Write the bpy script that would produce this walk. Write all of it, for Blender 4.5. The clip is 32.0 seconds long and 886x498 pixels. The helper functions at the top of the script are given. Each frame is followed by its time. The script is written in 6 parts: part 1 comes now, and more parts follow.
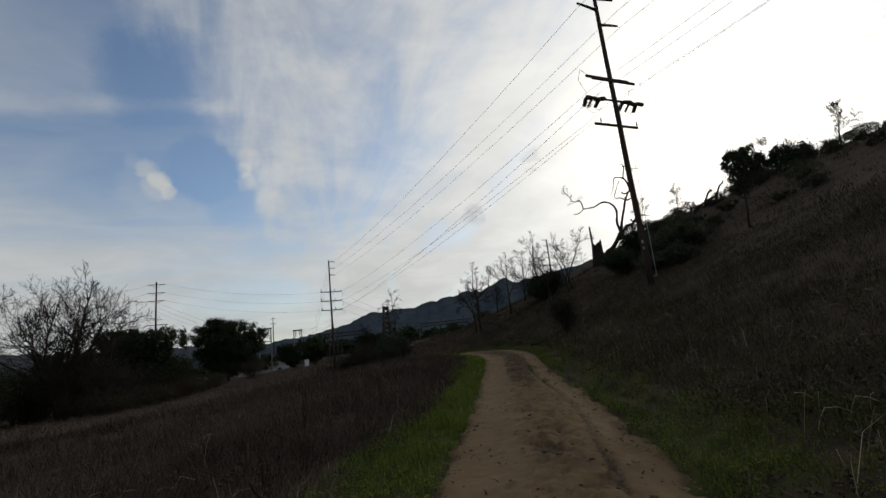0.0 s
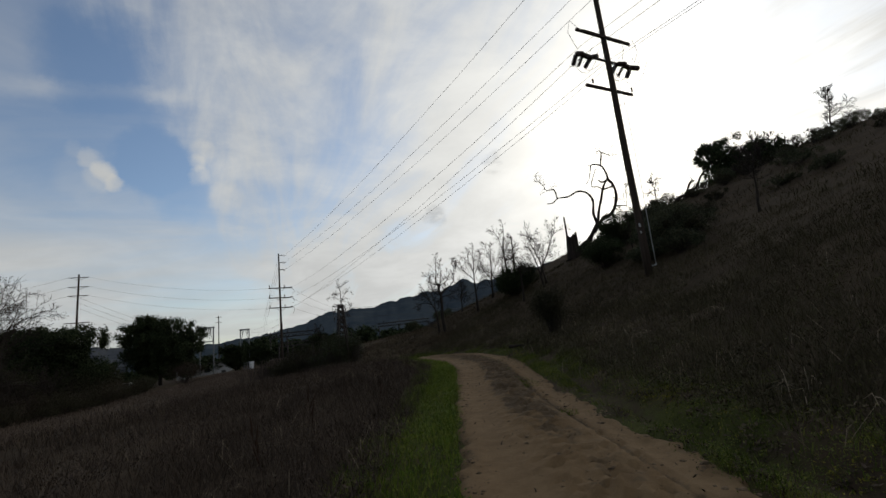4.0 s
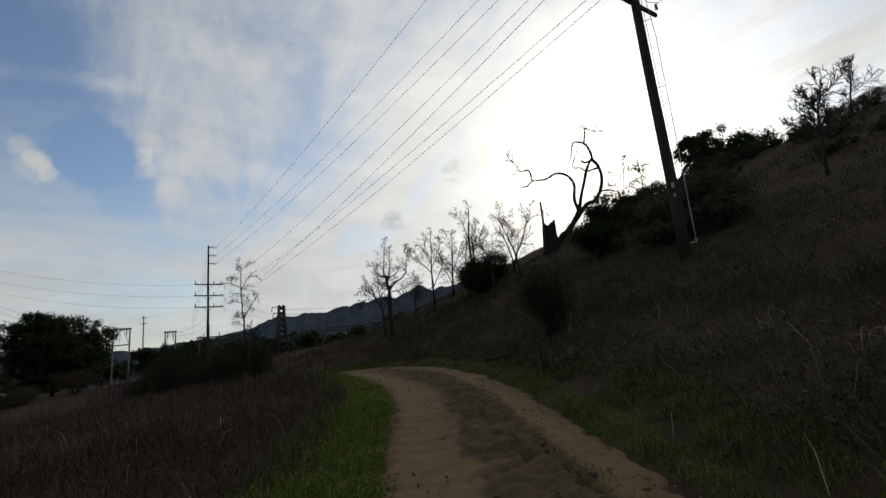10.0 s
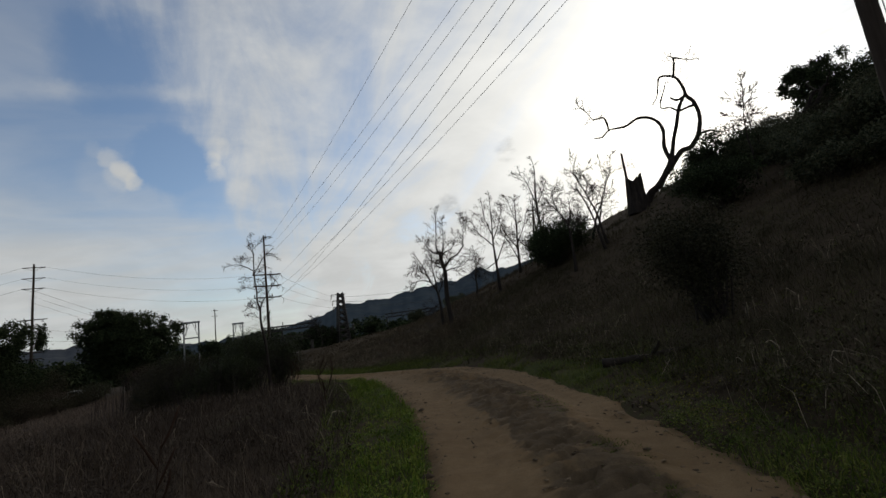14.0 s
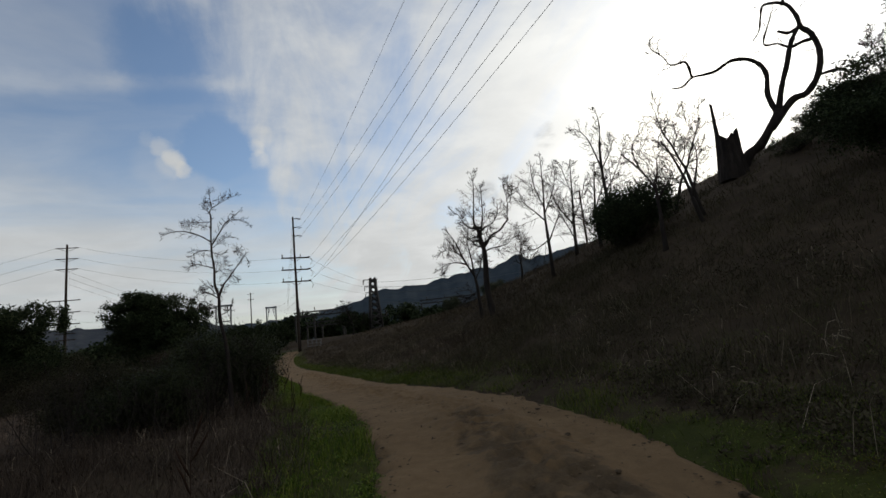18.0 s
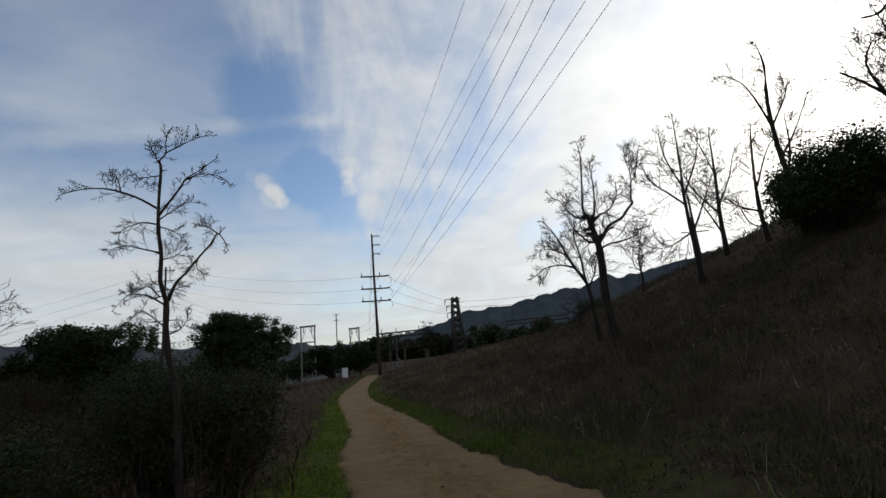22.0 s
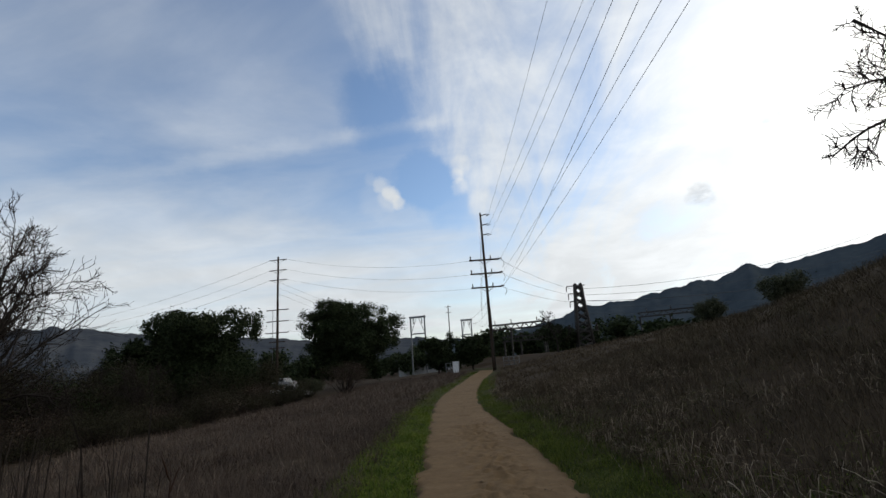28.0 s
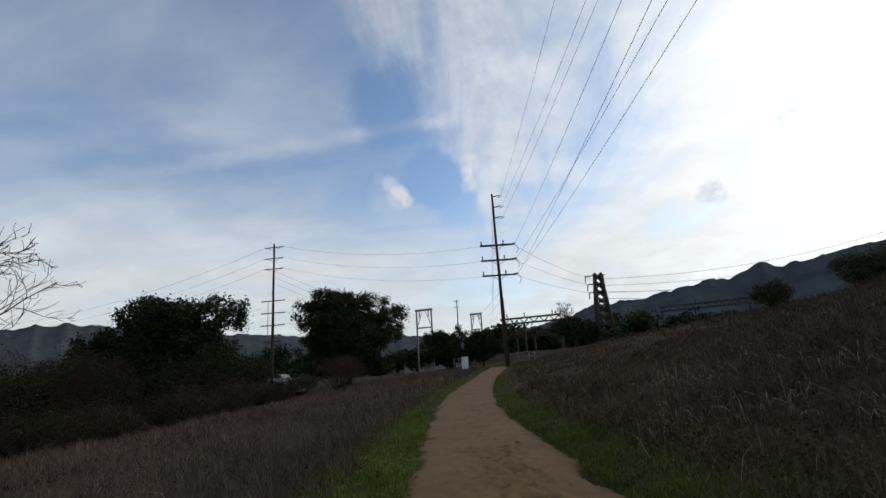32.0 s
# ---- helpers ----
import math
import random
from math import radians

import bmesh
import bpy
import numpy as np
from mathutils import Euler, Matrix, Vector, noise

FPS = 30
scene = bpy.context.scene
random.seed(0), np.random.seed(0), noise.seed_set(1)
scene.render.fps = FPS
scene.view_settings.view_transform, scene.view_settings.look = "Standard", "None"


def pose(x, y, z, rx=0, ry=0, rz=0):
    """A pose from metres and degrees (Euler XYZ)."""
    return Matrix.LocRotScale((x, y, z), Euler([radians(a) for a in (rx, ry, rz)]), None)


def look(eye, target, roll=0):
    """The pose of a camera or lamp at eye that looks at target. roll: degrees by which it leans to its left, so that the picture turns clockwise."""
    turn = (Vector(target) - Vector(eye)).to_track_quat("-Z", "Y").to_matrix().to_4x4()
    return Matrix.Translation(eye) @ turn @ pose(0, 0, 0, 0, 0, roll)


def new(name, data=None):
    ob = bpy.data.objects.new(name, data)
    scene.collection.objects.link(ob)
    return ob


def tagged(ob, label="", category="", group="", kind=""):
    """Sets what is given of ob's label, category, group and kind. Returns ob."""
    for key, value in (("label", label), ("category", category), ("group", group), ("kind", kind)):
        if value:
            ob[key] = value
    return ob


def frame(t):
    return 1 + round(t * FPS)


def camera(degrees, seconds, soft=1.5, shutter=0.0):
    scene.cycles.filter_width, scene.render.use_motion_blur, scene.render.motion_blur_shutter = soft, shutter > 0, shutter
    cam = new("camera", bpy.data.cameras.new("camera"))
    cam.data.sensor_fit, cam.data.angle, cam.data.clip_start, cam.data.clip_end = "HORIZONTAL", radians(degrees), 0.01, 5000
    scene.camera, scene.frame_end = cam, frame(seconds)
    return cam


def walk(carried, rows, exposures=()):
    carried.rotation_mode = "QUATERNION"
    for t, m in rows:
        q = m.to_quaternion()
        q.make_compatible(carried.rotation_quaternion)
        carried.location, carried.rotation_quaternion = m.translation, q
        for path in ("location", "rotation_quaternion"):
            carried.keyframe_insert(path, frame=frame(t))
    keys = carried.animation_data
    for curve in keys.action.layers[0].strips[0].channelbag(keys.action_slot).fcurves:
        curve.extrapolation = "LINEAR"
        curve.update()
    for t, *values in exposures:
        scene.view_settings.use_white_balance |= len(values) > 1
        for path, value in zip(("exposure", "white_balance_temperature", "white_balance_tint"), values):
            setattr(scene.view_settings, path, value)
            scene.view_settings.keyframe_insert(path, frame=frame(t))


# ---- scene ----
cam = camera(87.0, 32.0)
PATH = [
    (0, look((-0.881, -23.548, 1.090), (-1.205, -13.761, 3.117), -6.34)),
    (0.5, look((-0.973, -22.702, 1.055), (-1.284, -12.898, 2.999), -7.50)),
    (1, look((-1.039, -21.972, 1.063), (-1.496, -12.178, 3.027), -5.61)),
    (1.5, look((-1.080, -21.269, 1.085), (-1.362, -11.478, 3.097), -7.16)),
    (2, look((-1.097, -20.562, 1.114), (-1.301, -10.777, 3.168), -5.48)),
    (2.5, look((-1.093, -19.857, 1.150), (-0.933, -10.051, 3.106), -7.09)),
    (3, look((-1.082, -19.172, 1.190), (-0.842, -9.352, 3.063), -5.93)),
    (3.5, look((-1.086, -18.502, 1.215), (-0.574, -8.706, 3.154), -6.50)),
    (5.5, look((-1.294, -15.840, 1.079), (-0.862, -6.042, 3.029), -5.54)),
    (6, look((-1.245, -15.109, 1.084), (-0.495, -5.338, 3.077), -7.44)),
    (6.5, look((-1.165, -14.357, 1.103), (-0.299, -4.619, 3.207), -5.22)),
    (7, look((-1.079, -13.609, 1.122), (0.080, -3.882, 3.133), -6.23)),
    (7.5, look((-0.991, -12.870, 1.136), (0.212, -3.138, 3.092), -4.91)),
    (8, look((-0.890, -12.133, 1.144), (0.489, -2.440, 3.181), -5.44)),
    (8.5, look((-0.767, -11.387, 1.146), (0.508, -1.687, 3.215), -6.25)),
    (9, look((-0.627, -10.638, 1.147), (0.649, -0.919, 3.126), -5.77)),
    (9.5, look((-0.482, -9.897, 1.157), (0.905, -0.175, 3.044), -7.09)),
    (10, look((-0.354, -9.163, 1.180), (1.085, 0.530, 3.172), -5.47)),
    (10.5, look((-0.250, -8.419, 1.214), (1.152, 1.289, 3.158), -6.98)),
    (11, look((-0.161, -7.653, 1.251), (0.852, 2.099, 3.218), -5.29)),
    (11.5, look((-0.079, -6.879, 1.287), (0.773, 2.876, 3.312), -6.56)),
    (12, look((-0.000, -6.124, 1.324), (0.573, 3.644, 3.385), -5.81)),
    (12.5, look((0.063, -5.404, 1.363), (0.747, 4.380, 3.317), -6.68)),
    (13, look((0.095, -4.729, 1.407), (0.662, 5.094, 3.193), -7.20)),
    (13.5, look((0.088, -4.109, 1.453), (0.445, 5.740, 3.145), -6.32)),
    (14, look((0.050, -3.519, 1.496), (0.222, 6.322, 3.262), -7.32)),
    (14.5, look((0.017, -2.896, 1.539), (0.009, 6.943, 3.330), -5.31)),
    (16.5, look((0.060, 0.015, 1.784), (-0.366, 9.825, 3.675), -6.25)),
    (17, look((0.052, 0.741, 1.829), (-0.307, 10.574, 3.612), -6.72)),
    (17.5, look((0.029, 1.466, 1.867), (-0.592, 11.299, 3.577), -6.90)),
    (18, look((-0.027, 2.196, 1.905), (-0.673, 12.049, 3.484), -6.09)),
    (18.5, look((-0.118, 2.928, 1.947), (-1.108, 12.759, 3.490), -7.04)),
    (19, look((-0.235, 3.659, 1.993), (-1.439, 13.425, 3.774), -4.86)),
    (19.5, look((-0.362, 4.385, 2.039), (-1.744, 14.112, 3.906), -6.40)),
    (20, look((-0.488, 5.113, 2.077), (-2.174, 14.800, 3.901), -4.96)),
    (20.5, look((-0.613, 5.845, 2.101), (-2.370, 15.515, 3.947), -6.55)),
    (21, look((-0.739, 6.574, 2.108), (-2.523, 16.200, 4.149), -5.06)),
    (21.5, look((-0.873, 7.288, 2.098), (-2.828, 16.856, 4.250), -6.08)),
    (22, look((-1.019, 7.983, 2.074), (-3.336, 17.459, 4.273), -5.48)),
    (22.5, look((-1.190, 8.669, 2.039), (-3.763, 18.076, 4.247), -5.61)),
    (23, look((-1.401, 9.356, 2.002), (-4.336, 18.650, 4.243), -5.98)),
    (23.5, look((-1.650, 10.051, 1.971), (-4.837, 19.267, 4.188), -4.53)),
    (24, look((-1.923, 10.753, 1.959), (-5.407, 19.871, 4.132), -5.42)),
    (24.5, look((-2.203, 11.460, 1.978), (-5.873, 20.480, 4.253), -3.60)),
    (25, look((-2.478, 12.173, 2.021), (-6.345, 21.156, 4.107), -5.54)),
    (25.5, look((-2.756, 12.898, 2.045), (-6.789, 21.825, 4.055), -3.80)),
    (27.5, look((-3.976, 15.911, 1.872), (-8.450, 24.543, 4.211), -4.72)),
    (28, look((-4.305, 16.579, 1.835), (-8.846, 25.185, 4.141), -4.18)),
    (28.5, look((-4.645, 17.219, 1.804), (-9.252, 25.817, 4.004), -5.37)),
    (29, look((-5.004, 17.864, 1.776), (-9.556, 26.494, 3.969), -4.24)),
    (29.5, look((-5.386, 18.531, 1.740), (-10.061, 27.074, 4.012), -5.48)),
    (30, look((-5.783, 19.221, 1.692), (-10.593, 27.672, 4.024), -3.64)),
    (30.5, look((-6.182, 19.932, 1.630), (-11.101, 28.357, 3.828), -5.01)),
    (31, look((-6.565, 20.658, 1.560), (-11.479, 29.112, 3.652), -3.67)),
    (31.5, look((-6.926, 21.392, 1.488), (-11.664, 29.922, 3.672), -4.93)),
    (32, look((-7.269, 22.131, 1.412), (-11.979, 30.651, 3.698), -3.86)),
]
walk(cam, PATH, [(0, -0.15, 6850, 10), (9, -0.12, 6850, 10), (13, -0.12, 6850, 10), (17, -0.08, 6800, 10), (20, 0.08, 6700, 10), (23, 0.2, 6650, 10), (25, 0.36, 6600, 10), (28, 0.34, 6550, 10), (32, 0.27, 6500, 10)])

# ---- sky and sun ----
SUN_AZ, SUN_EL = 31.0, 19.0          # degrees to the right of +y, and up


def toward(az, el):
    a, e = radians(az), radians(el)
    return (math.sin(a) * math.cos(e), math.cos(a) * math.cos(e), math.sin(e))


class Nodes:
    """A small hand for node trees."""

    def __init__(self, tree):
        self.t = tree
        tree.nodes.clear()

    def node(self, kind, **props):
        n = self.t.nodes.new(kind)
        for k, v in props.items():
            if k == "operation": n.operation = v
            elif k == "blend_type": n.blend_type = v
            elif k == "data_type": n.data_type = v
        return n

    def link(self, a, b):
        self.t.links.new(a, b)

    def put(self, socket, v):
        if hasattr(v, "is_output"):
            self.link(v, socket)
        elif v is not None:
            socket.default_value = v

    def math(self, op, a, b=None, c=None, clamp=False):
        n = self.node("ShaderNodeMath", operation=op)
        n.use_clamp = clamp
        self.put(n.inputs[0], a), self.put(n.inputs[1], b), self.put(n.inputs[2], c)
        return n.outputs[0]

    def vec(self, op, a, b=None, scale=None):
        n = self.node("ShaderNodeVectorMath", operation=op)
        self.put(n.inputs[0], a)
        self.put(n.inputs[1], b)
        if scale is not None: self.put(n.inputs["Scale"], scale)
        return n.outputs["Value"] if op in ("DOT_PRODUCT", "LENGTH") else n.outputs["Vector"]

    def noise(self, vector, scale, detail=5.0, rough=0.55, distort=0.0):
        n = self.node("ShaderNodeTexNoise")
        self.put(n.inputs["Vector"], vector)
        n.inputs["Scale"].default_value, n.inputs["Detail"].default_value = scale, detail
        n.inputs["Roughness"].default_value, n.inputs["Distortion"].default_value = rough, distort
        return n.outputs["Fac"], n.outputs["Color"]

    def range(self, v, a, b, c=0.0, d=1.0, smooth=True):
        n = self.node("ShaderNodeMapRange")
        n.interpolation_type = "SMOOTHSTEP" if smooth else "LINEAR"
        self.put(n.inputs["Value"], v)
        for k, x in zip(("From Min", "From Max", "To Min", "To Max"), (a, b, c, d)):
            self.put(n.inputs[k], x)
        return n.outputs["Result"]

    def mix(self, f, a, b, how="MIX"):
        n = self.node("ShaderNodeMix", data_type="RGBA", blend_type=how)
        self.put(n.inputs[0], f), self.put(n.inputs[6], a), self.put(n.inputs[7], b)
        return n.outputs[2]

    def ramp(self, f, stops):
        n = self.node("ShaderNodeValToRGB")
        el = n.color_ramp.elements
        while len(el) < len(stops): el.new(0.5)
        for e, (p, c) in zip(el, stops):
            e.position, e.color = p, (*c, 1)
        self.put(n.inputs[0], f)
        return n.outputs[0]


world = bpy.data.worlds.new("sky")
scene.world = world
world.use_nodes = True
W = Nodes(world.node_tree)
way = W.node("ShaderNodeTexCoord").outputs["Generated"]
nish = W.node("ShaderNodeTexSky")
nish.sky_type, nish.sun_disc = "NISHITA", False
nish.sun_elevation, nish.sun_rotation = radians(SUN_EL), radians(SUN_AZ)
nish.air_density, nish.dust_density, nish.ozone_density = 1.0, 0.6, 1.6
part_xyz = W.node("ShaderNodeSeparateXYZ")
W.link(way, part_xyz.inputs[0])
up = part_xyz.outputs[2]
# clouds lie on a plane overhead and run towards the horizon in streaks
lift = W.math("ADD", W.math("MAXIMUM", up, 0.0), 0.16)
flat = W.node("ShaderNodeCombineXYZ")
W.link(W.math("DIVIDE", part_xyz.outputs[0], lift), flat.inputs[0])
W.link(W.math("DIVIDE", part_xyz.outputs[1], lift), flat.inputs[1])
turn = W.node("ShaderNodeMapping")
turn.inputs["Rotation"].default_value = (0, 0, radians(-20))
W.link(flat.outputs[0], turn.inputs[0])
combed = W.vec("MULTIPLY", turn.outputs[0], (2.3, 0.5, 1.0))
streak, _ = W.noise(combed, 1.5, 9, 0.6, 0.7)
combed2 = W.vec("MULTIPLY", turn.outputs[0], (0.55, 1.5, 1.0))
veil, _ = W.noise(combed2, 1.1, 7, 0.55, 0.6)
puff, _ = W.noise(flat.outputs[0], 2.2, 7, 0.6, 0.3)
_, warp_c = W.noise(way, 4.5, 3, 0.6)
_, warp_d = W.noise(way, 22.0, 4, 0.6)
soft_way = W.vec("NORMALIZE", W.vec("ADD", way, W.vec("SCALE", W.vec("SUBTRACT", warp_d, (0.5, 0.5, 0.5)), scale=0.032)))
bent = W.vec("ADD", way, W.vec("SCALE", W.vec("SUBTRACT", warp_c, (0.5, 0.5, 0.5)), scale=0.085))
bent = W.vec("NORMALIZE", W.vec("ADD", bent, W.vec("SCALE", W.vec("SUBTRACT", warp_d, (0.5, 0.5, 0.5)), scale=0.045)))


def patch(az, el, wide, soft=0.5, ways=None):
    """1 inside a round patch of sky, 0 outside."""
    c = W.vec("DOT_PRODUCT", ways or bent, toward(az, el))
    return W.range(c, math.cos(radians(wide)), math.cos(radians(wide * soft)))


def total(*terms):
    v = terms[0]
    for t in terms[1:]: v = W.math("ADD", v, t)
    return v


def wisp(az, el, wide):
    """A torn grey shred of cloud."""
    return W.math("MULTIPLY", patch(az, el, wide, 0.05, soft_way), W.range(W.noise(W.vec("MULTIPLY", way, (14.0, 14.0, 34.0)), 1.0, 5, 0.6)[0], 0.36, 0.60))


# a curtain of thin cloud ends along an edge; beyond it lies clear blue and, farther off, an even veil
edge_n = Vector(toward(-38.5, 38.5)).cross(Vector(toward(-26.0, 21.0))).normalized()
if edge_n.dot(Vector(toward(0, 25))) < 0: edge_n = -edge_n
rim = W.math("ADD", W.vec("DOT_PRODUCT", bent, tuple(edge_n)), W.math("MULTIPLY", W.math("SUBTRACT", streak, 0.5), 0.13))
curtain = W.range(rim, -0.03, 0.075)
right = total(0.58, W.math("MULTIPLY", W.math("SUBTRACT", streak, 0.5), 1.9), W.math("MULTIPLY", W.math("SUBTRACT", puff, 0.5), 1.0))
left = total(0.34, W.math("MULTIPLY", W.math("SUBTRACT", veil, 0.5), 1.2), W.math("MULTIPLY", W.range(rim, -0.34, -0.02), -0.16))
low = W.range(up, 0.37, 0.14, 0.0, 0.46)
cover = total(W.math("MULTIPLY", curtain, right), W.math("MULTIPLY", W.math("SUBTRACT", 1.0, curtain), left), low)
SKY_PATCHES = [(-35.0, 31.5, 6.0, -0.30), (-30.5, 21.5, 4.2, -0.45), (-27.5, 18.5, 4.0, -0.22), (-19.0, 16.0, 6.0, -0.14), (-52, 20, 9, -0.05), (15.0, 25.0, 20.0, 0.45), (-45.0, 14.0, 12.0, 0.03), (-67.0, 13.0, 12.0, 0.03)]
for az, el, wide, amount in SKY_PATCHES:
    cover = W.math("ADD", cover, W.math("MULTIPLY", patch(az, el, wide, 0.15), amount))
# a small torn cloud with a bright edge, its faint tail, and a hook of cloud hanging from the curtain
SHREDS = [(-33.1, 19.2, 1.0, 0.40), (-33.9, 20.3, 1.25, 0.46), (-35.2, 21.5, 1.3, 0.32), (-36.6, 22.3, 1.0, 0.14), (-34.4, 19.6, 1.6, 0.20), (-36.0, 19.8, 2.8, 0.12), (-25.1, 20.6, 1.3, 0.30), (-25.4, 22.0, 1.2, 0.30), (-24.6, 23.4, 1.5, 0.22), (-22.5, 18.4, 2.2, 0.22)]
for az, el, wide, amount in SHREDS:
    cover = W.math("ADD", cover, W.math("MULTIPLY", patch(az, el, wide, 0.25, soft_way), amount))
# an old vapour trail, fresh at one end and fading out towards the other
a, b = Vector(toward(-65, 20.4)), Vector(toward(-29.5, 28.4))
line = W.math("ABSOLUTE", W.vec("DOT_PRODUCT", soft_way, tuple(a.cross(b).normalized())))
vapour = W.math("MULTIPLY", W.range(line, 0.024, 0.0), W.math("ADD", W.math("MULTIPLY", patch(-33.5, 28.0, 8.5, 0.5, soft_way), 0.12), W.math("MULTIPLY", patch(-47, 25.8, 21, 0.7, soft_way), 0.11)))
cover = W.math("ADD", cover, vapour)
mask = W.range(cover, -0.05, 1.05)
sunny = W.math("MAXIMUM", W.vec("DOT_PRODUCT", way, toward(SUN_AZ, SUN_EL)), 0.0)
glow = W.math("ADD", W.math("MULTIPLY", W.math("POWER", sunny, 6.0), 0.46), W.math("MULTIPLY", W.math("POWER", sunny, 40.0), 0.9))
thick = W.range(puff, 0.35, 0.7, 0.94, 1.08)
shine = W.math("MULTIPLY", W.math("ADD", 0.59, glow), thick)
grey = W.math("MULTIPLY", W.math("ADD", total(wisp(2.5, 15.5, 1.7), wisp(10.6, 20.8, 1.7)), W.math("MULTIPLY", W.math("MULTIPLY", patch(44.0, 24.0, 15.0, 0.4), W.range(streak, 0.48, 0.66)), 0.7)), 0.30)
shine = W.math("MULTIPLY", shine, W.math("SUBTRACT", 1.0, grey))
cloud = W.vec("SCALE", W.mix(W.math("MINIMUM", glow, 1.0), (0.935, 0.985, 1.025, 1), (1.0, 0.985, 0.93, 1)), scale=shine)
blue = W.vec("SCALE", W.vec("MULTIPLY", nish.outputs[0], (0.95, 1.0, 1.08)), scale=0.125)
blue = W.vec("ADD", blue, W.vec("SCALE", (0.9, 1.0, 1.0), scale=W.math("MULTIPLY", glow, 0.5)))
sky = W.mix(mask, blue, cloud)
out = W.node("ShaderNodeOutputWorld")
bg = W.node("ShaderNodeBackground")
W.link(sky, bg.inputs[0])
bg.inputs[1].default_value = 1.0
W.link(bg.outputs[0], out.inputs[0])

sun = new("sun", bpy.data.lights.new("sun", "SUN"))
sun.data.energy, sun.data.angle, sun.data.color = 0.65, radians(12), (1.0, 0.93, 0.82)
sun.matrix_world = look(Vector(toward(SUN_AZ, SUN_EL)) * 100, (0, 0, 0))

# ---- terrain ----
# the trail's middle line: x, y, height, half width
TRAIL = [(-0.6, -60, -0.9, 1.25), (-0.75, -40, -0.7, 1.25), (-0.6, -27, -0.45, 1.2), (-0.24, -19, -0.29, 1.2), (0.14, -15, -0.23, 1.2),
         (0.33, -11, -0.17, 1.18), (0.52, -8, -0.15, 1.18), (0.78, -4, 0.0, 1.19), (0.98, 0, 0.2, 1.23), (0.82, 4, 0.3, 1.38), (0.42, 6.5, 0.36, 1.5),
         (-0.1, 8.7, 0.4, 1.52), (-0.76, 10.6, 0.42, 1.5), (-2.05, 13.3, 0.33, 1.42), (-3.5, 15.75, 0.24, 1.33), (-5.02, 18.4, 0.13, 1.3),
         (-6.98, 22.65, -0.03, 1.22), (-9.38, 27.05, -0.12, 1.17), (-11.4, 30.6, -0.14, 1.11), (-14.95, 37, -0.2, 1.04), (-18.7, 45, -0.28, 1.05),
         (-23.0, 55.5, -0.32, 1.0), (-27.0, 66, -0.2, 1.0), (-31.0, 77, -0.05, 1.0), (-38.0, 92, 0.1, 1.0)]
_tr = np.array(TRAIL, float)


def _curve():
    """The middle line, smoothed: samples of x, y, z, half width along it."""
    n = len(_tr)
    out = []
    for i in range(n - 1):
        p0, p1, p2, p3 = _tr[max(i - 1, 0)], _tr[i], _tr[i + 1], _tr[min(i + 2, n - 1)]
        for u in np.arange(0, 1, 0.1):
            m1, m2 = (p2 - p0) / 2, (p3 - p1) / 2
            out.append((2 * u**3 - 3 * u**2 + 1) * p1 + (u**3 - 2 * u**2 + u) * m1 + (-2 * u**3 + 3 * u**2) * p2 + (u**3 - u**2) * m2)
    out.append(_tr[-1])
    return np.array(out)


LINE = _curve()
_tan = np.gradient(LINE[:, :2], axis=0)
_tan /= np.linalg.norm(_tan, axis=1)[:, None]


def beside(x, y):
    """For arrays of places: metres to the right of the trail's middle, the trail's height and half width there, and the metres along it."""
    x, y = np.atleast_1d(np.asarray(x, float)), np.atleast_1d(np.asarray(y, float))
    d, z, w, s = (np.empty(len(x)) for _ in range(4))
    for a in range(0, len(x), 20000):
        b = slice(a, a + 20000)
        dx, dy = x[b, None] - LINE[None, :, 0], y[b, None] - LINE[None, :, 1]
        i = np.argmin(dx * dx + dy * dy, axis=1)
        k = np.arange(len(i))
        tx, ty = _tan[i, 0], _tan[i, 1]
        d[b] = np.hypot(dx[k, i], dy[k, i]) * np.sign(dx[k, i] * ty - dy[k, i] * tx + 1e-9)
        z[b], w[b], s[b] = LINE[i, 2], LINE[i, 3], LINE[i, 1]
    return d, z, w, s


def _smooth(v, a, b):
    u = np.clip((v - a) / (b - a), 0, 1)
    return u * u * (3 - 2 * u)


def swell(x, y):
    """Gentle unevenness made of waves."""
    return (np.sin(x * 0.9 + 1.3 * np.sin(y * 0.37)) * np.cos(y * 0.71 + 0.8 * np.sin(x * 0.53)) * 0.5 +
            np.sin(x * 2.3 + y * 1.1) * np.cos(y * 2.7 - x * 0.9) * 0.2)


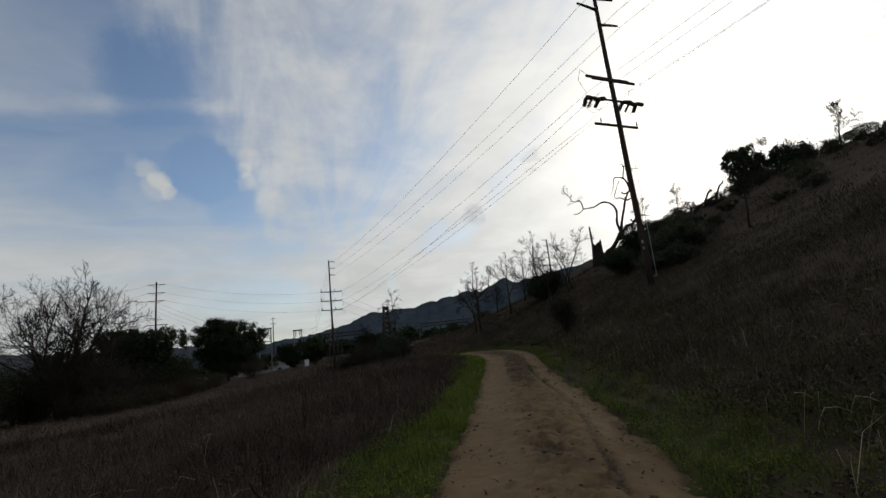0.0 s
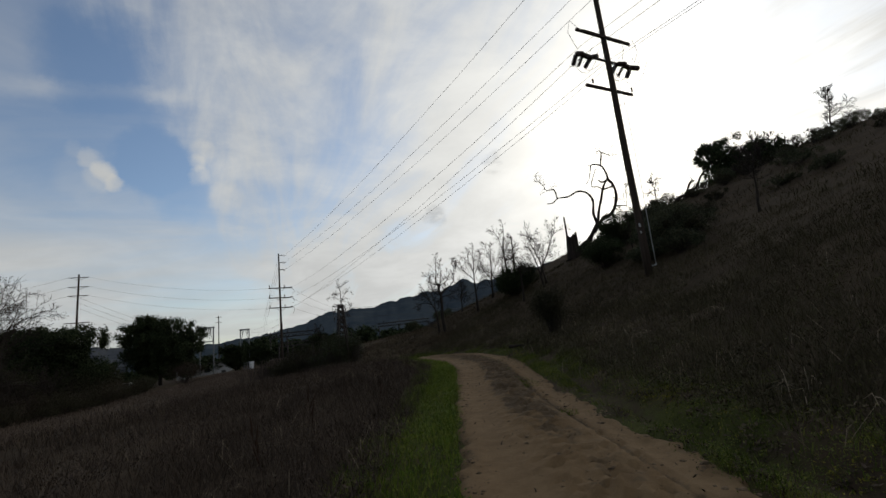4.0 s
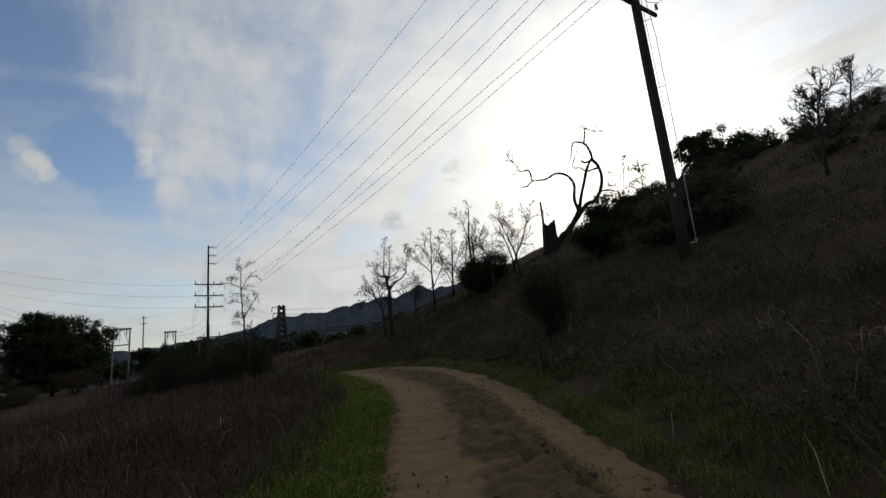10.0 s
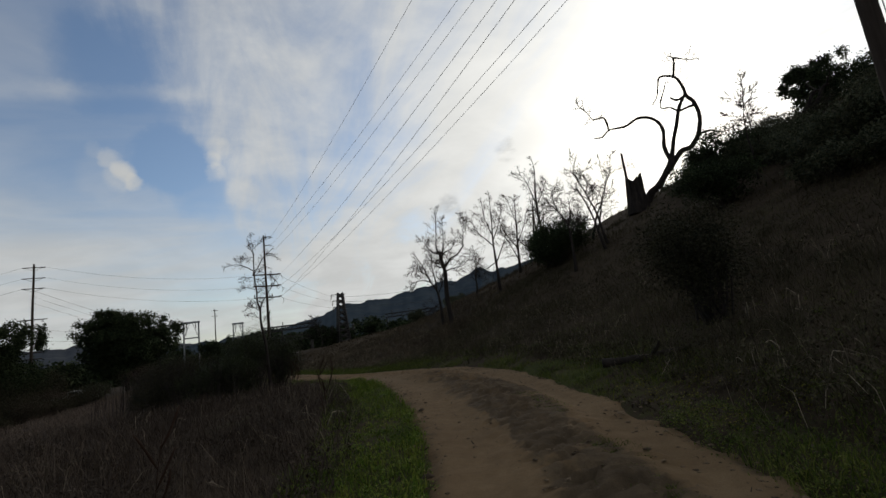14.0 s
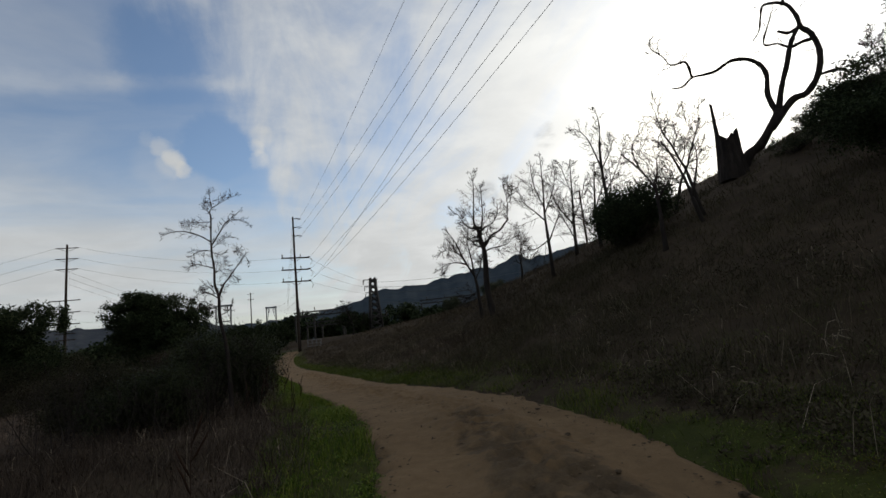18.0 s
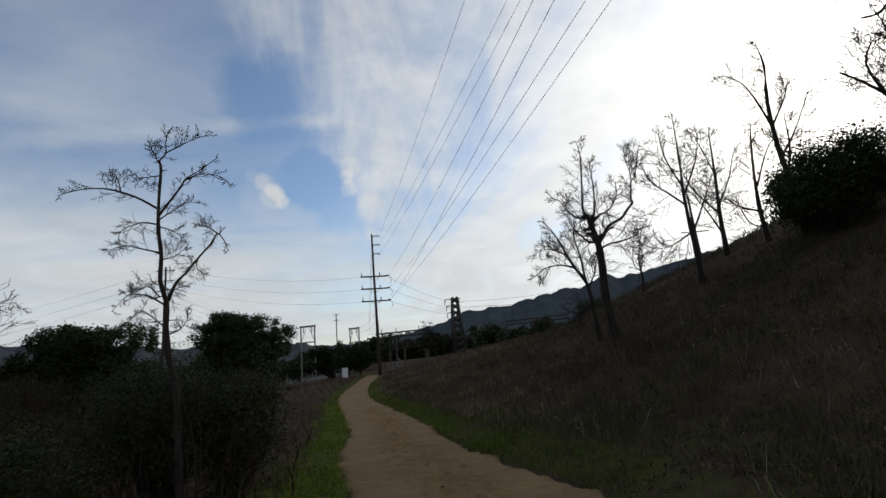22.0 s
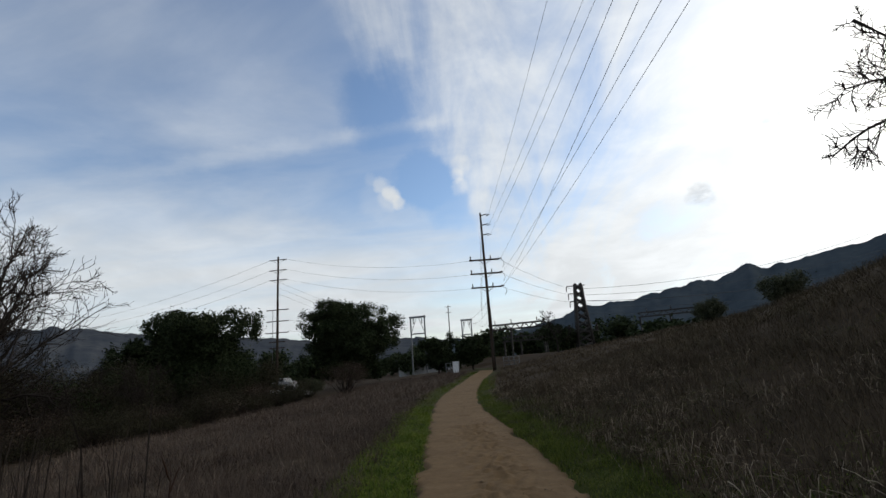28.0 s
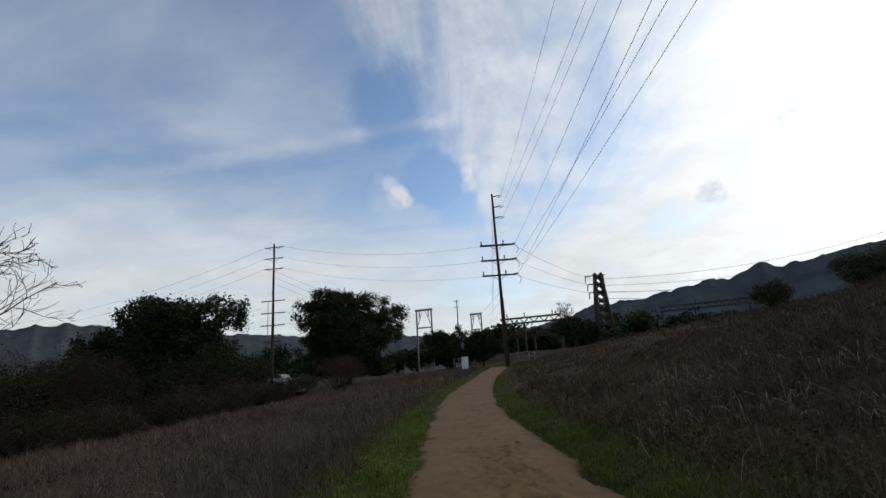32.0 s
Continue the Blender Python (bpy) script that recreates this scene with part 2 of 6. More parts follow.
def height(x, y):
    """The ground's height: trail, verges, the hill on the right and the low field on the left."""
    x, y = np.atleast_1d(np.asarray(x, float)), np.atleast_1d(np.asarray(y, float))
    d, z, w, s = beside(x, y)
    e = np.abs(d) - w                                   # metres outside the trail's edge
    r = np.clip(d - w, 0, None)
    f = np.where(r < 8, 0.17 * r + 0.0212 * r * r, 2.72 + 0.44 * (r - 8))
    f = np.where(r > 20, 8.0 + 24 * np.tanh((r - 20) * 0.54 / 24), f)
    f = f * (1 - 0.47 * _smooth(s, 21, 42))
    cap = 30 - 23.5 * _smooth(y, 19, 57) - 4.3 * _smooth(y, 58, 95) - 1.6 * _smooth(y, 95, 140)
    hill = cap * np.tanh(f / cap)
    l = np.clip(-d - w, 0, None)
    low = -1.9 * _smooth(l, 0.3, 26) - 0.012 * np.clip(l - 26, 0, 60)
    low = low * (1 - 0.35 * _smooth(s, 45, 75))
    rough = swell(x, y) * 0.10 * _smooth(e, 0.1, 3.0)
    # a washed-out ditch and its bank between the track and the hill
    mid = np.interp(s, (-16, -8, -4, 1), (0.42, 0.45, 0.62, 0.85))
    along_ = _smooth(s, -18, -13) * (1 - _smooth(s, 1, 4)) * (d > 0)
    ditch = along_ * (0.07 * np.exp(-((r - mid - 0.5) / 0.3) ** 2) - 0.15 * np.exp(-((r - mid) / 0.17) ** 2))
    return z + hill + low + rough + ditch


# ---- materials ----
def material(name, colors, scale=3.0, rough=0.85, metal=0.0, bump=0.3, bump_scale=None, island=0.0, obj=0.0, stretch=None, spec=0.3, through_light=0.0):
    """A surface whose colour wanders between the given ones at two scales, with relief; island or obj: how much single pieces differ."""
    m = bpy.data.materials.new(name)
    m.use_nodes = True
    n = Nodes(m.node_tree)
    co = n.node("ShaderNodeTexCoord").outputs["Object"]
    if stretch:
        mp = n.node("ShaderNodeMapping")
        mp.inputs["Scale"].default_value = stretch
        n.link(co, mp.inputs[0])
        co = mp.outputs[0]
    big, _ = n.noise(co, scale, 4, 0.6, 0.4)
    fine, _ = n.noise(co, scale * 9, 6, 0.65)
    f = n.math("ADD", n.math("MULTIPLY", big, 0.65), n.math("MULTIPLY", fine, 0.35))
    if island:
        g = n.node("ShaderNodeNewGeometry").outputs["Random Per Island"]
        f = n.math("ADD", f, n.math("MULTIPLY", n.math("SUBTRACT", g, 0.5), island))
    if obj:
        g = n.node("ShaderNodeObjectInfo").outputs["Random"]
        f = n.math("ADD", f, n.math("MULTIPLY", n.math("SUBTRACT", g, 0.5), obj))
    k = len(colors)
    col = n.ramp(f, [(0.28 + 0.44 * i / max(k - 1, 1), c) for i, c in enumerate(colors)])
    b = n.node("ShaderNodeBsdfPrincipled")
    n.link(col, b.inputs["Base Color"])
    b.inputs["Metallic"].default_value = metal
    b.inputs["Specular IOR Level"].default_value = spec
    n.link(n.range(fine, 0.3, 0.7, rough - 0.08, min(rough + 0.08, 1.0)), b.inputs["Roughness"])
    if bump:
        bn = n.node("ShaderNodeBump")
        bn.inputs["Strength"].default_value, bn.inputs["Distance"].default_value = bump, 0.02
        h, _ = n.noise(co, bump_scale or scale * 14, 5, 0.6)
        n.link(h, bn.inputs["Height"])
        n.link(bn.outputs[0], b.inputs["Normal"])
    o = n.node("ShaderNodeOutputMaterial")
    if through_light:
        tr = n.node("ShaderNodeBsdfTranslucent")
        n.link(col, tr.inputs[0])
        mx = n.node("ShaderNodeMixShader")
        mx.inputs[0].default_value = through_light
        n.link(b.outputs[0], mx.inputs[1]), n.link(tr.outputs[0], mx.inputs[2])
        n.link(mx.outputs[0], o.inputs[0])
    else:
        n.link(b.outputs[0], o.inputs[0])
    return m


def dirt_material():
    """Packed pale dirt, and darker loose soil where the attribute "loose" says so."""
    m = bpy.data.materials.new("trail_dirt")
    m.use_nodes = True
    n = Nodes(m.node_tree)
    co = n.node("ShaderNodeTexCoord").outputs["Object"]
    at = n.node("ShaderNodeAttribute")
    at.attribute_name = "loose"
    big, _ = n.noise(co, 0.9, 5, 0.6, 0.5)
    mid, _ = n.noise(co, 6.0, 5, 0.6, 0.3)
    fine, _ = n.noise(co, 60.0, 5, 0.65)
    f = n.math("ADD", n.math("MULTIPLY", big, 0.4), n.math("ADD", n.math("MULTIPLY", mid, 0.35), n.math("MULTIPLY", fine, 0.25)))
    pale = n.ramp(f, [(0.3, (0.088, 0.055, 0.027)), (0.5, (0.136, 0.087, 0.044)), (0.7, (0.186, 0.124, 0.067))])
    dark = n.ramp(f, [(0.3, (0.026, 0.018, 0.010)), (0.5, (0.066, 0.045, 0.025)), (0.7, (0.125, 0.085, 0.047))])
    k = n.range(n.math("ADD", at.outputs["Fac"], n.math("MULTIPLY", n.math("SUBTRACT", mid, 0.5), 1.6)), 0.30, 0.80)
    b = n.node("ShaderNodeBsdfPrincipled")
    n.link(n.mix(k, pale, dark), b.inputs["Base Color"])
    b.inputs["Roughness"].default_value, b.inputs["Specular IOR Level"].default_value = 0.95, 0.1
    bn = n.node("ShaderNodeBump")
    bn.inputs["Strength"].default_value, bn.inputs["Distance"].default_value = 0.6, 0.02
    n.link(n.math("ADD", n.math("MULTIPLY", mid, 0.6), n.math("MULTIPLY", fine, 0.4)), bn.inputs["Height"])
    n.link(bn.outputs[0], b.inputs["Normal"])
    n.link(b.outputs[0], n.node("ShaderNodeOutputMaterial").inputs[0])
    return m


def soil_material():
    """Brown litter; mossy green where the attribute "moss" says so."""
    m = bpy.data.materials.new("litter_soil")
    m.use_nodes = True
    n = Nodes(m.node_tree)
    co = n.node("ShaderNodeTexCoord").outputs["Object"]
    at = n.node("ShaderNodeAttribute")
    at.attribute_name = "moss"
    big, _ = n.noise(co, 0.8, 5, 0.6, 0.4)
    mid, _ = n.noise(co, 5.0, 5, 0.6, 0.3)
    fine, _ = n.noise(co, 40.0, 5, 0.65)
    f = n.math("ADD", n.math("MULTIPLY", big, 0.4), n.math("ADD", n.math("MULTIPLY", mid, 0.3), n.math("MULTIPLY", fine, 0.3)))
    brown = n.ramp(f, [(0.3, (0.020, 0.014, 0.009)), (0.5, (0.042, 0.030, 0.019)), (0.7, (0.080, 0.055, 0.034))])
    moss = n.ramp(f, [(0.3, (0.018, 0.021, 0.006)), (0.5, (0.036, 0.042, 0.010)), (0.7, (0.072, 0.070, 0.020))])
    k = n.range(n.math("ADD", at.outputs["Fac"], n.math("MULTIPLY", n.math("SUBTRACT", mid, 0.5), 1.2)), 0.3, 0.8)
    b = n.node("ShaderNodeBsdfPrincipled")
    n.link(n.mix(k, brown, moss), b.inputs["Base Color"])
    b.inputs["Roughness"].default_value, b.inputs["Specular IOR Level"].default_value = 1.0, 0.05
    bn = n.node("ShaderNodeBump")
    bn.inputs["Strength"].default_value, bn.inputs["Distance"].default_value = 0.9, 0.03
    n.link(n.math("ADD", n.math("MULTIPLY", mid, 0.6), n.math("MULTIPLY", fine, 0.4)), bn.inputs["Height"])
    n.link(bn.outputs[0], b.inputs["Normal"])
    n.link(b.outputs[0], n.node("ShaderNodeOutputMaterial").inputs[0])
    return m


M_SOIL = soil_material()
M_CLOD = material("dirt_clod", [(0.05, 0.035, 0.022), (0.095, 0.066, 0.041), (0.155, 0.109, 0.068)], 9, 0.95, bump=0.5, island=0.5, spec=0.1)
M_SLOPE = material("dry_slope_stalks", [(0.030, 0.026, 0.013), (0.050, 0.042, 0.022), (0.093, 0.075, 0.042)], 0.3, 0.95, bump=0, island=0.28, spec=0.1)
M_WILLOW = material("narrow_green_leaves", [(0.010, 0.012, 0.004), (0.021, 0.026, 0.008), (0.050, 0.060, 0.020)], 0.8, 0.5, bump=0, island=0.8, spec=0.14, through_light=0.12)
M_PALE = material("pale_dry_stalks", [(0.044, 0.032, 0.025), (0.088, 0.064, 0.049), (0.165, 0.125, 0.094)], 0.35, 0.95, bump=0, island=0.3, spec=0.1)
M_GREY = material("grey_brown_stalks", [(0.033, 0.024, 0.014), (0.065, 0.048, 0.030), (0.132, 0.099, 0.062)], 0.35, 0.95, bump=0, island=0.3, spec=0.1)
M_LUSH = material("lush_grass", [(0.032, 0.056, 0.005), (0.079, 0.132, 0.012), (0.180, 0.195, 0.032)], 1.6, 0.8, bump=0, island=0.55, spec=0.15, through_light=0.25)
M_SEED = material("red_brown_seed_heads", [(0.022, 0.012, 0.008), (0.05, 0.027, 0.017)], 3, 0.95, bump=0, spec=0.1)
M_DRY = material("dry_stalks", [(0.024, 0.017, 0.012), (0.050, 0.036, 0.026), (0.106, 0.078, 0.056)], 0.35, 0.95, bump=0, island=0.35, spec=0.1)
M_STRAW = material("pale_straw", [(0.070, 0.050, 0.034), (0.15, 0.112, 0.076), (0.31, 0.245, 0.175)], 0.8, 0.9, bump=0, island=0.7, spec=0.1)
M_GREEN = material("fresh_grass", [(0.026, 0.038, 0.005), (0.062, 0.090, 0.011), (0.135, 0.145, 0.028)], 1.6, 0.8, bump=0, island=0.55, spec=0.15, through_light=0.25)
M_MOSS = material("yellow_moss", [(0.040, 0.045, 0.006), (0.110, 0.105, 0.014), (0.210, 0.180, 0.030)], 2.0, 0.9, bump=0, island=0.5, spec=0.1, through_light=0.2)
M_LEAF = material("evergreen_leaves", [(0.013, 0.019, 0.008), (0.024, 0.034, 0.014), (0.044, 0.056, 0.024)], 0.6, 0.85, bump=0, island=0.6, spec=0.08, through_light=0.06)
M_SAGE = material("scrub_leaves", [(0.026, 0.032, 0.016), (0.05, 0.056, 0.03), (0.09, 0.088, 0.05)], 0.7, 0.8, bump=0, island=0.7, spec=0.15, through_light=0.15)
M_BUSH = material("dark_brush", [(0.015, 0.015, 0.008), (0.031, 0.029, 0.016), (0.060, 0.053, 0.029)], 0.7, 0.85, bump=0, island=0.6, spec=0.12, through_light=0.1)
M_BARK = material("grey_bark", [(0.014, 0.011, 0.009), (0.029, 0.023, 0.019), (0.056, 0.046, 0.038)], 5, 0.95, bump=0.8, bump_scale=30, stretch=(1, 1, 0.35), spec=0.1)
M_BURNT = material("weathered_dead_wood", [(0.012, 0.010, 0.008), (0.026, 0.020, 0.016), (0.055, 0.043, 0.035)], 4, 0.95, bump=0.9, bump_scale=28, stretch=(1, 1, 0.3), spec=0.1)
M_POLE = material("creosoted_pole_wood", [(0.020, 0.015, 0.011), (0.042, 0.030, 0.022), (0.075, 0.055, 0.041)], 3, 0.9, bump=0.7, bump_scale=40, stretch=(3, 3, 0.15), spec=0.15)
M_STEEL = material("galvanised_steel", [(0.09, 0.095, 0.10), (0.15, 0.155, 0.16), (0.21, 0.215, 0.22)], 4, 0.5, metal=0.6, bump=0.1)
M_DARKSTEEL = material("rusted_steel", [(0.022, 0.02, 0.018), (0.036, 0.032, 0.028), (0.06, 0.05, 0.043)], 5, 0.85, metal=0.0, bump=0.2)
M_INSUL = material("brown_porcelain", [(0.03, 0.018, 0.012), (0.05, 0.03, 0.02)], 8, 0.25, bump=0, spec=0.5)
M_WIRE = material("aluminium_cable", [(0.07, 0.07, 0.075), (0.12, 0.12, 0.125)], 6, 0.6, metal=0.5, bump=0)
M_PIPE = material("grey_conduit", [(0.22, 0.22, 0.21), (0.33, 0.33, 0.32)], 4, 0.6, bump=0.1)
M_WHITE = material("white_painted_metal", [(0.5, 0.5, 0.5), (0.74, 0.74, 0.73)], 3, 0.5, bump=0.05)
M_CONCRETE = material("pale_concrete", [(0.26, 0.25, 0.24), (0.38, 0.37, 0.35)], 2, 0.9, bump=0.3)
M_GLASS = material("dark_car_glass", [(0.02, 0.022, 0.025), (0.03, 0.033, 0.036)], 3, 0.1, bump=0, spec=0.5)
M_TYRE = material("black_rubber", [(0.015, 0.015, 0.015), (0.03, 0.03, 0.03)], 6, 0.85, bump=0.1)
# far chaparral: the blue of the hazy air is mixed into its colour
M_MOUNTAIN = material("hazy_chaparral", [(0.026, 0.037, 0.046), (0.044, 0.056, 0.066), (0.066, 0.076, 0.082)], 0.008, 1.0, bump=0, spec=0.0)

# dry hills farther off, their brown greyed and blued by painted-in haze
M_HILLS = material("hazy_dry_hills", [(0.036, 0.043, 0.053), (0.057, 0.063, 0.071), (0.088, 0.087, 0.089)], 0.012, 1.0, bump=0, spec=0.0)

M_DIRT = dirt_material()

# ---- mesh helpers ----
rng = np.random.default_rng(7)


def mesh_of(name, verts, faces, mat, smooth=False):
    me = bpy.data.meshes.new(name)
    me.from_pydata([tuple(v) for v in verts], [], faces)
    me.materials.append(mat)
    if smooth: me.shade_smooth()
    return me


def quick_mesh(name, verts, quads=None, tris=None, mat=None, smooth=False):
    """A mesh from arrays, for the large ones."""
    me = bpy.data.meshes.new(name)
    verts = np.asarray(verts, np.float32)
    q = np.zeros((0, 4), np.int32) if quads is None else np.asarray(quads, np.int32)
    t = np.zeros((0, 3), np.int32) if tris is None else np.asarray(tris, np.int32)
    me.vertices.add(len(verts))
    me.vertices.foreach_set("co", verts.ravel())
    loops = np.concatenate([q.ravel(), t.ravel()])
    me.loops.add(len(loops))
    me.loops.foreach_set("vertex_index", loops)
    me.polygons.add(len(q) + len(t))
    start = np.concatenate([np.arange(len(q)) * 4, len(q) * 4 + np.arange(len(t)) * 3]).astype(np.int32)
    me.polygons.foreach_set("loop_start", start)
    me.update(calc_edges=True)
    me.materials.append(mat)
    if smooth: me.shade_smooth()
    return me


def thing(name, at, label, category, group="", turn=0.0):
    ob = new(name)
    ob.matrix_world = pose(*at, 0, 0, turn)
    return tagged(ob, label, category, group)


def part(name, me, parent, label="", m=None):
    """Links a mesh (or a bmesh with one material in a pair) as one part under parent."""
    ob = new(name, me)
    ob.parent = parent
    if m is not None: ob.matrix_local = m
    if label: tagged(ob, label)
    return ob


def ground_at(x, y):
    return float(height(x, y)[0])


def vnoise(x, y, seed=0):
    """Value noise on arrays, 0 to 1."""
    xi, yi = np.floor(x).astype(np.int64), np.floor(y).astype(np.int64)
    u, v = x - xi, y - yi
    u, v = u * u * (3 - 2 * u), v * v * (3 - 2 * v)

    def h(a, b):
        n = (a * 374761393 + b * 668265263 + seed * 974634877) & 0x7FFFFFFF
        n = ((n ^ (n >> 13)) * 1274126177) & 0x7FFFFFFF
        return ((n ^ (n >> 16)) & 0xFFFF) / 65535.0
    return (h(xi, yi) * (1 - u) + h(xi + 1, yi) * u) * (1 - v) + (h(xi, yi + 1) * (1 - u) + h(xi + 1, yi + 1) * u) * v


class Tubes:
    """Collects round limbs into one mesh."""

    def __init__(self):
        self.v, self.f = [], []

    def add(self, pts, radii, sides=5, cap=True):
        pts = [Vector(p) for p in pts]
        base, n = len(self.v), len(pts)
        side = None
        for i, p in enumerate(pts):
            d = (pts[min(i + 1, n - 1)] - pts[max(i - 1, 0)])
            d = d.normalized() if d.length > 1e-9 else Vector((0, 0, 1))
            if side is None:
                side = d.orthogonal().normalized()
            else:
                side = (side - d * side.dot(d))
                side = side.normalized() if side.length > 1e-6 else d.orthogonal().normalized()
            other = d.cross(side)
            for k in range(sides):
                a = 2 * math.pi * k / sides
                q = p + (side * math.cos(a) + other * math.sin(a)) * radii[i]
                self.v.append((q.x, q.y, q.z))
        for i in range(n - 1):
            for k in range(sides):
                a, b = base + i * sides + k, base + i * sides + (k + 1) % sides
                self.f.append((a, b, b + sides, a + sides))
        if cap:
            self.f.append(tuple(base + k for k in reversed(range(sides))))
            self.f.append(tuple(base + (n - 1) * sides + k for k in range(sides)))
        return self

    def box(self, centre, size, turn=0.0, chamfer=0.0):
        c, s = math.cos(turn), math.sin(turn)
        base = len(self.v)
        x, y, z = (v / 2 for v in size)
        h = min(chamfer, x * 0.9, y * 0.9)
        ring = [(-x + h, -y), (x - h, -y), (x, -y + h), (x, y - h), (x - h, y), (-x + h, y), (-x, y - h), (-x, -y + h)] if h else [(-x, -y), (x, -y), (x, y), (-x, y)]
        n = len(ring)
        for zz in (-z, z):
            for a, b in ring:
                self.v.append((centre[0] + a * c - b * s, centre[1] + a * s + b * c, centre[2] + zz))
        for k in range(n):
            self.f.append((base + k, base + (k + 1) % n, base + n + (k + 1) % n, base + n + k))
        self.f.append(tuple(base + k for k in reversed(range(n))))
        self.f.append(tuple(base + n + k for k in range(n)))
        return self

    def mesh(self, name, mat, smooth=True):
        return mesh_of(name, self.v, self.f, mat, smooth)

# ---- the ground, the trail, the mountains ----
def ground_sheet():
    xs = np.concatenate([-np.geomspace(3000, 40, 34), np.arange(-38, -14, 0.8), np.arange(-14, 8, 0.3), np.arange(8, 40, 0.7), np.geomspace(40, 3000, 34)])
    ys = np.concatenate([-np.geomspace(3000, 36, 30), np.arange(-34, 34, 0.33), np.arange(34, 100, 0.9), np.geomspace(101, 3000, 34)])
    X, Y = np.meshgrid(xs, ys)
    x, y = X.ravel(), Y.ravel()
    z = height(x, y)
    far = np.hypot(x, y)
    fade = _smooth(far, 110, 260)
    z = z * (1 - fade) - 2.2 * fade
    d, _, w, _ = beside(x, y)
    z -= 0.10 * _smooth(w + 0.05 - np.abs(d), -0.15, 0.2)
    nx, ny = len(xs), len(ys)
    i = np.arange(nx * ny).reshape(ny, nx)
    q = np.stack([i[:-1, :-1], i[:-1, 1:], i[1:, 1:], i[1:, :-1]], -1).reshape(-1, 4)
    me = quick_mesh("ground", np.stack([x, y, z], 1), q, None, M_SOIL, True)
    r = np.abs(d) - w
    patchy = vnoise(x * 0.5, y * 0.5, 80) * 0.6 + vnoise(x * 1.4, y * 1.4, 81) * 0.4
    bare = np.where(d > 0, 0.65 * _smooth(y, 8, 11) * (1 - _smooth(y, 14, 18)) * (1 - _smooth(r, 1.0, 1.8)), 0)
    moss = (1 - 0.85 * bare) * np.where(d < 0, 0.8, np.where(y > 13, 0.85, 0.62)) * (1 - _smooth(r, np.where(d < 0, 0.7, 0.5), np.where(d < 0, 1.5, 1.6))) * (0.35 + 0.9 * patchy) + 0.5 * _smooth(patchy, 0.6, 0.8) * (1 - _smooth(r, 3, 7))
    me.attributes.new("moss", "FLOAT", "POINT").data.foreach_set("value", np.where(np.abs(y) < 90, moss, 0).astype(np.float32))
    ob = new("ground", me)
    return tagged(ob, "dark brown litter-covered soil under dry weeds", "ground", kind="structure")


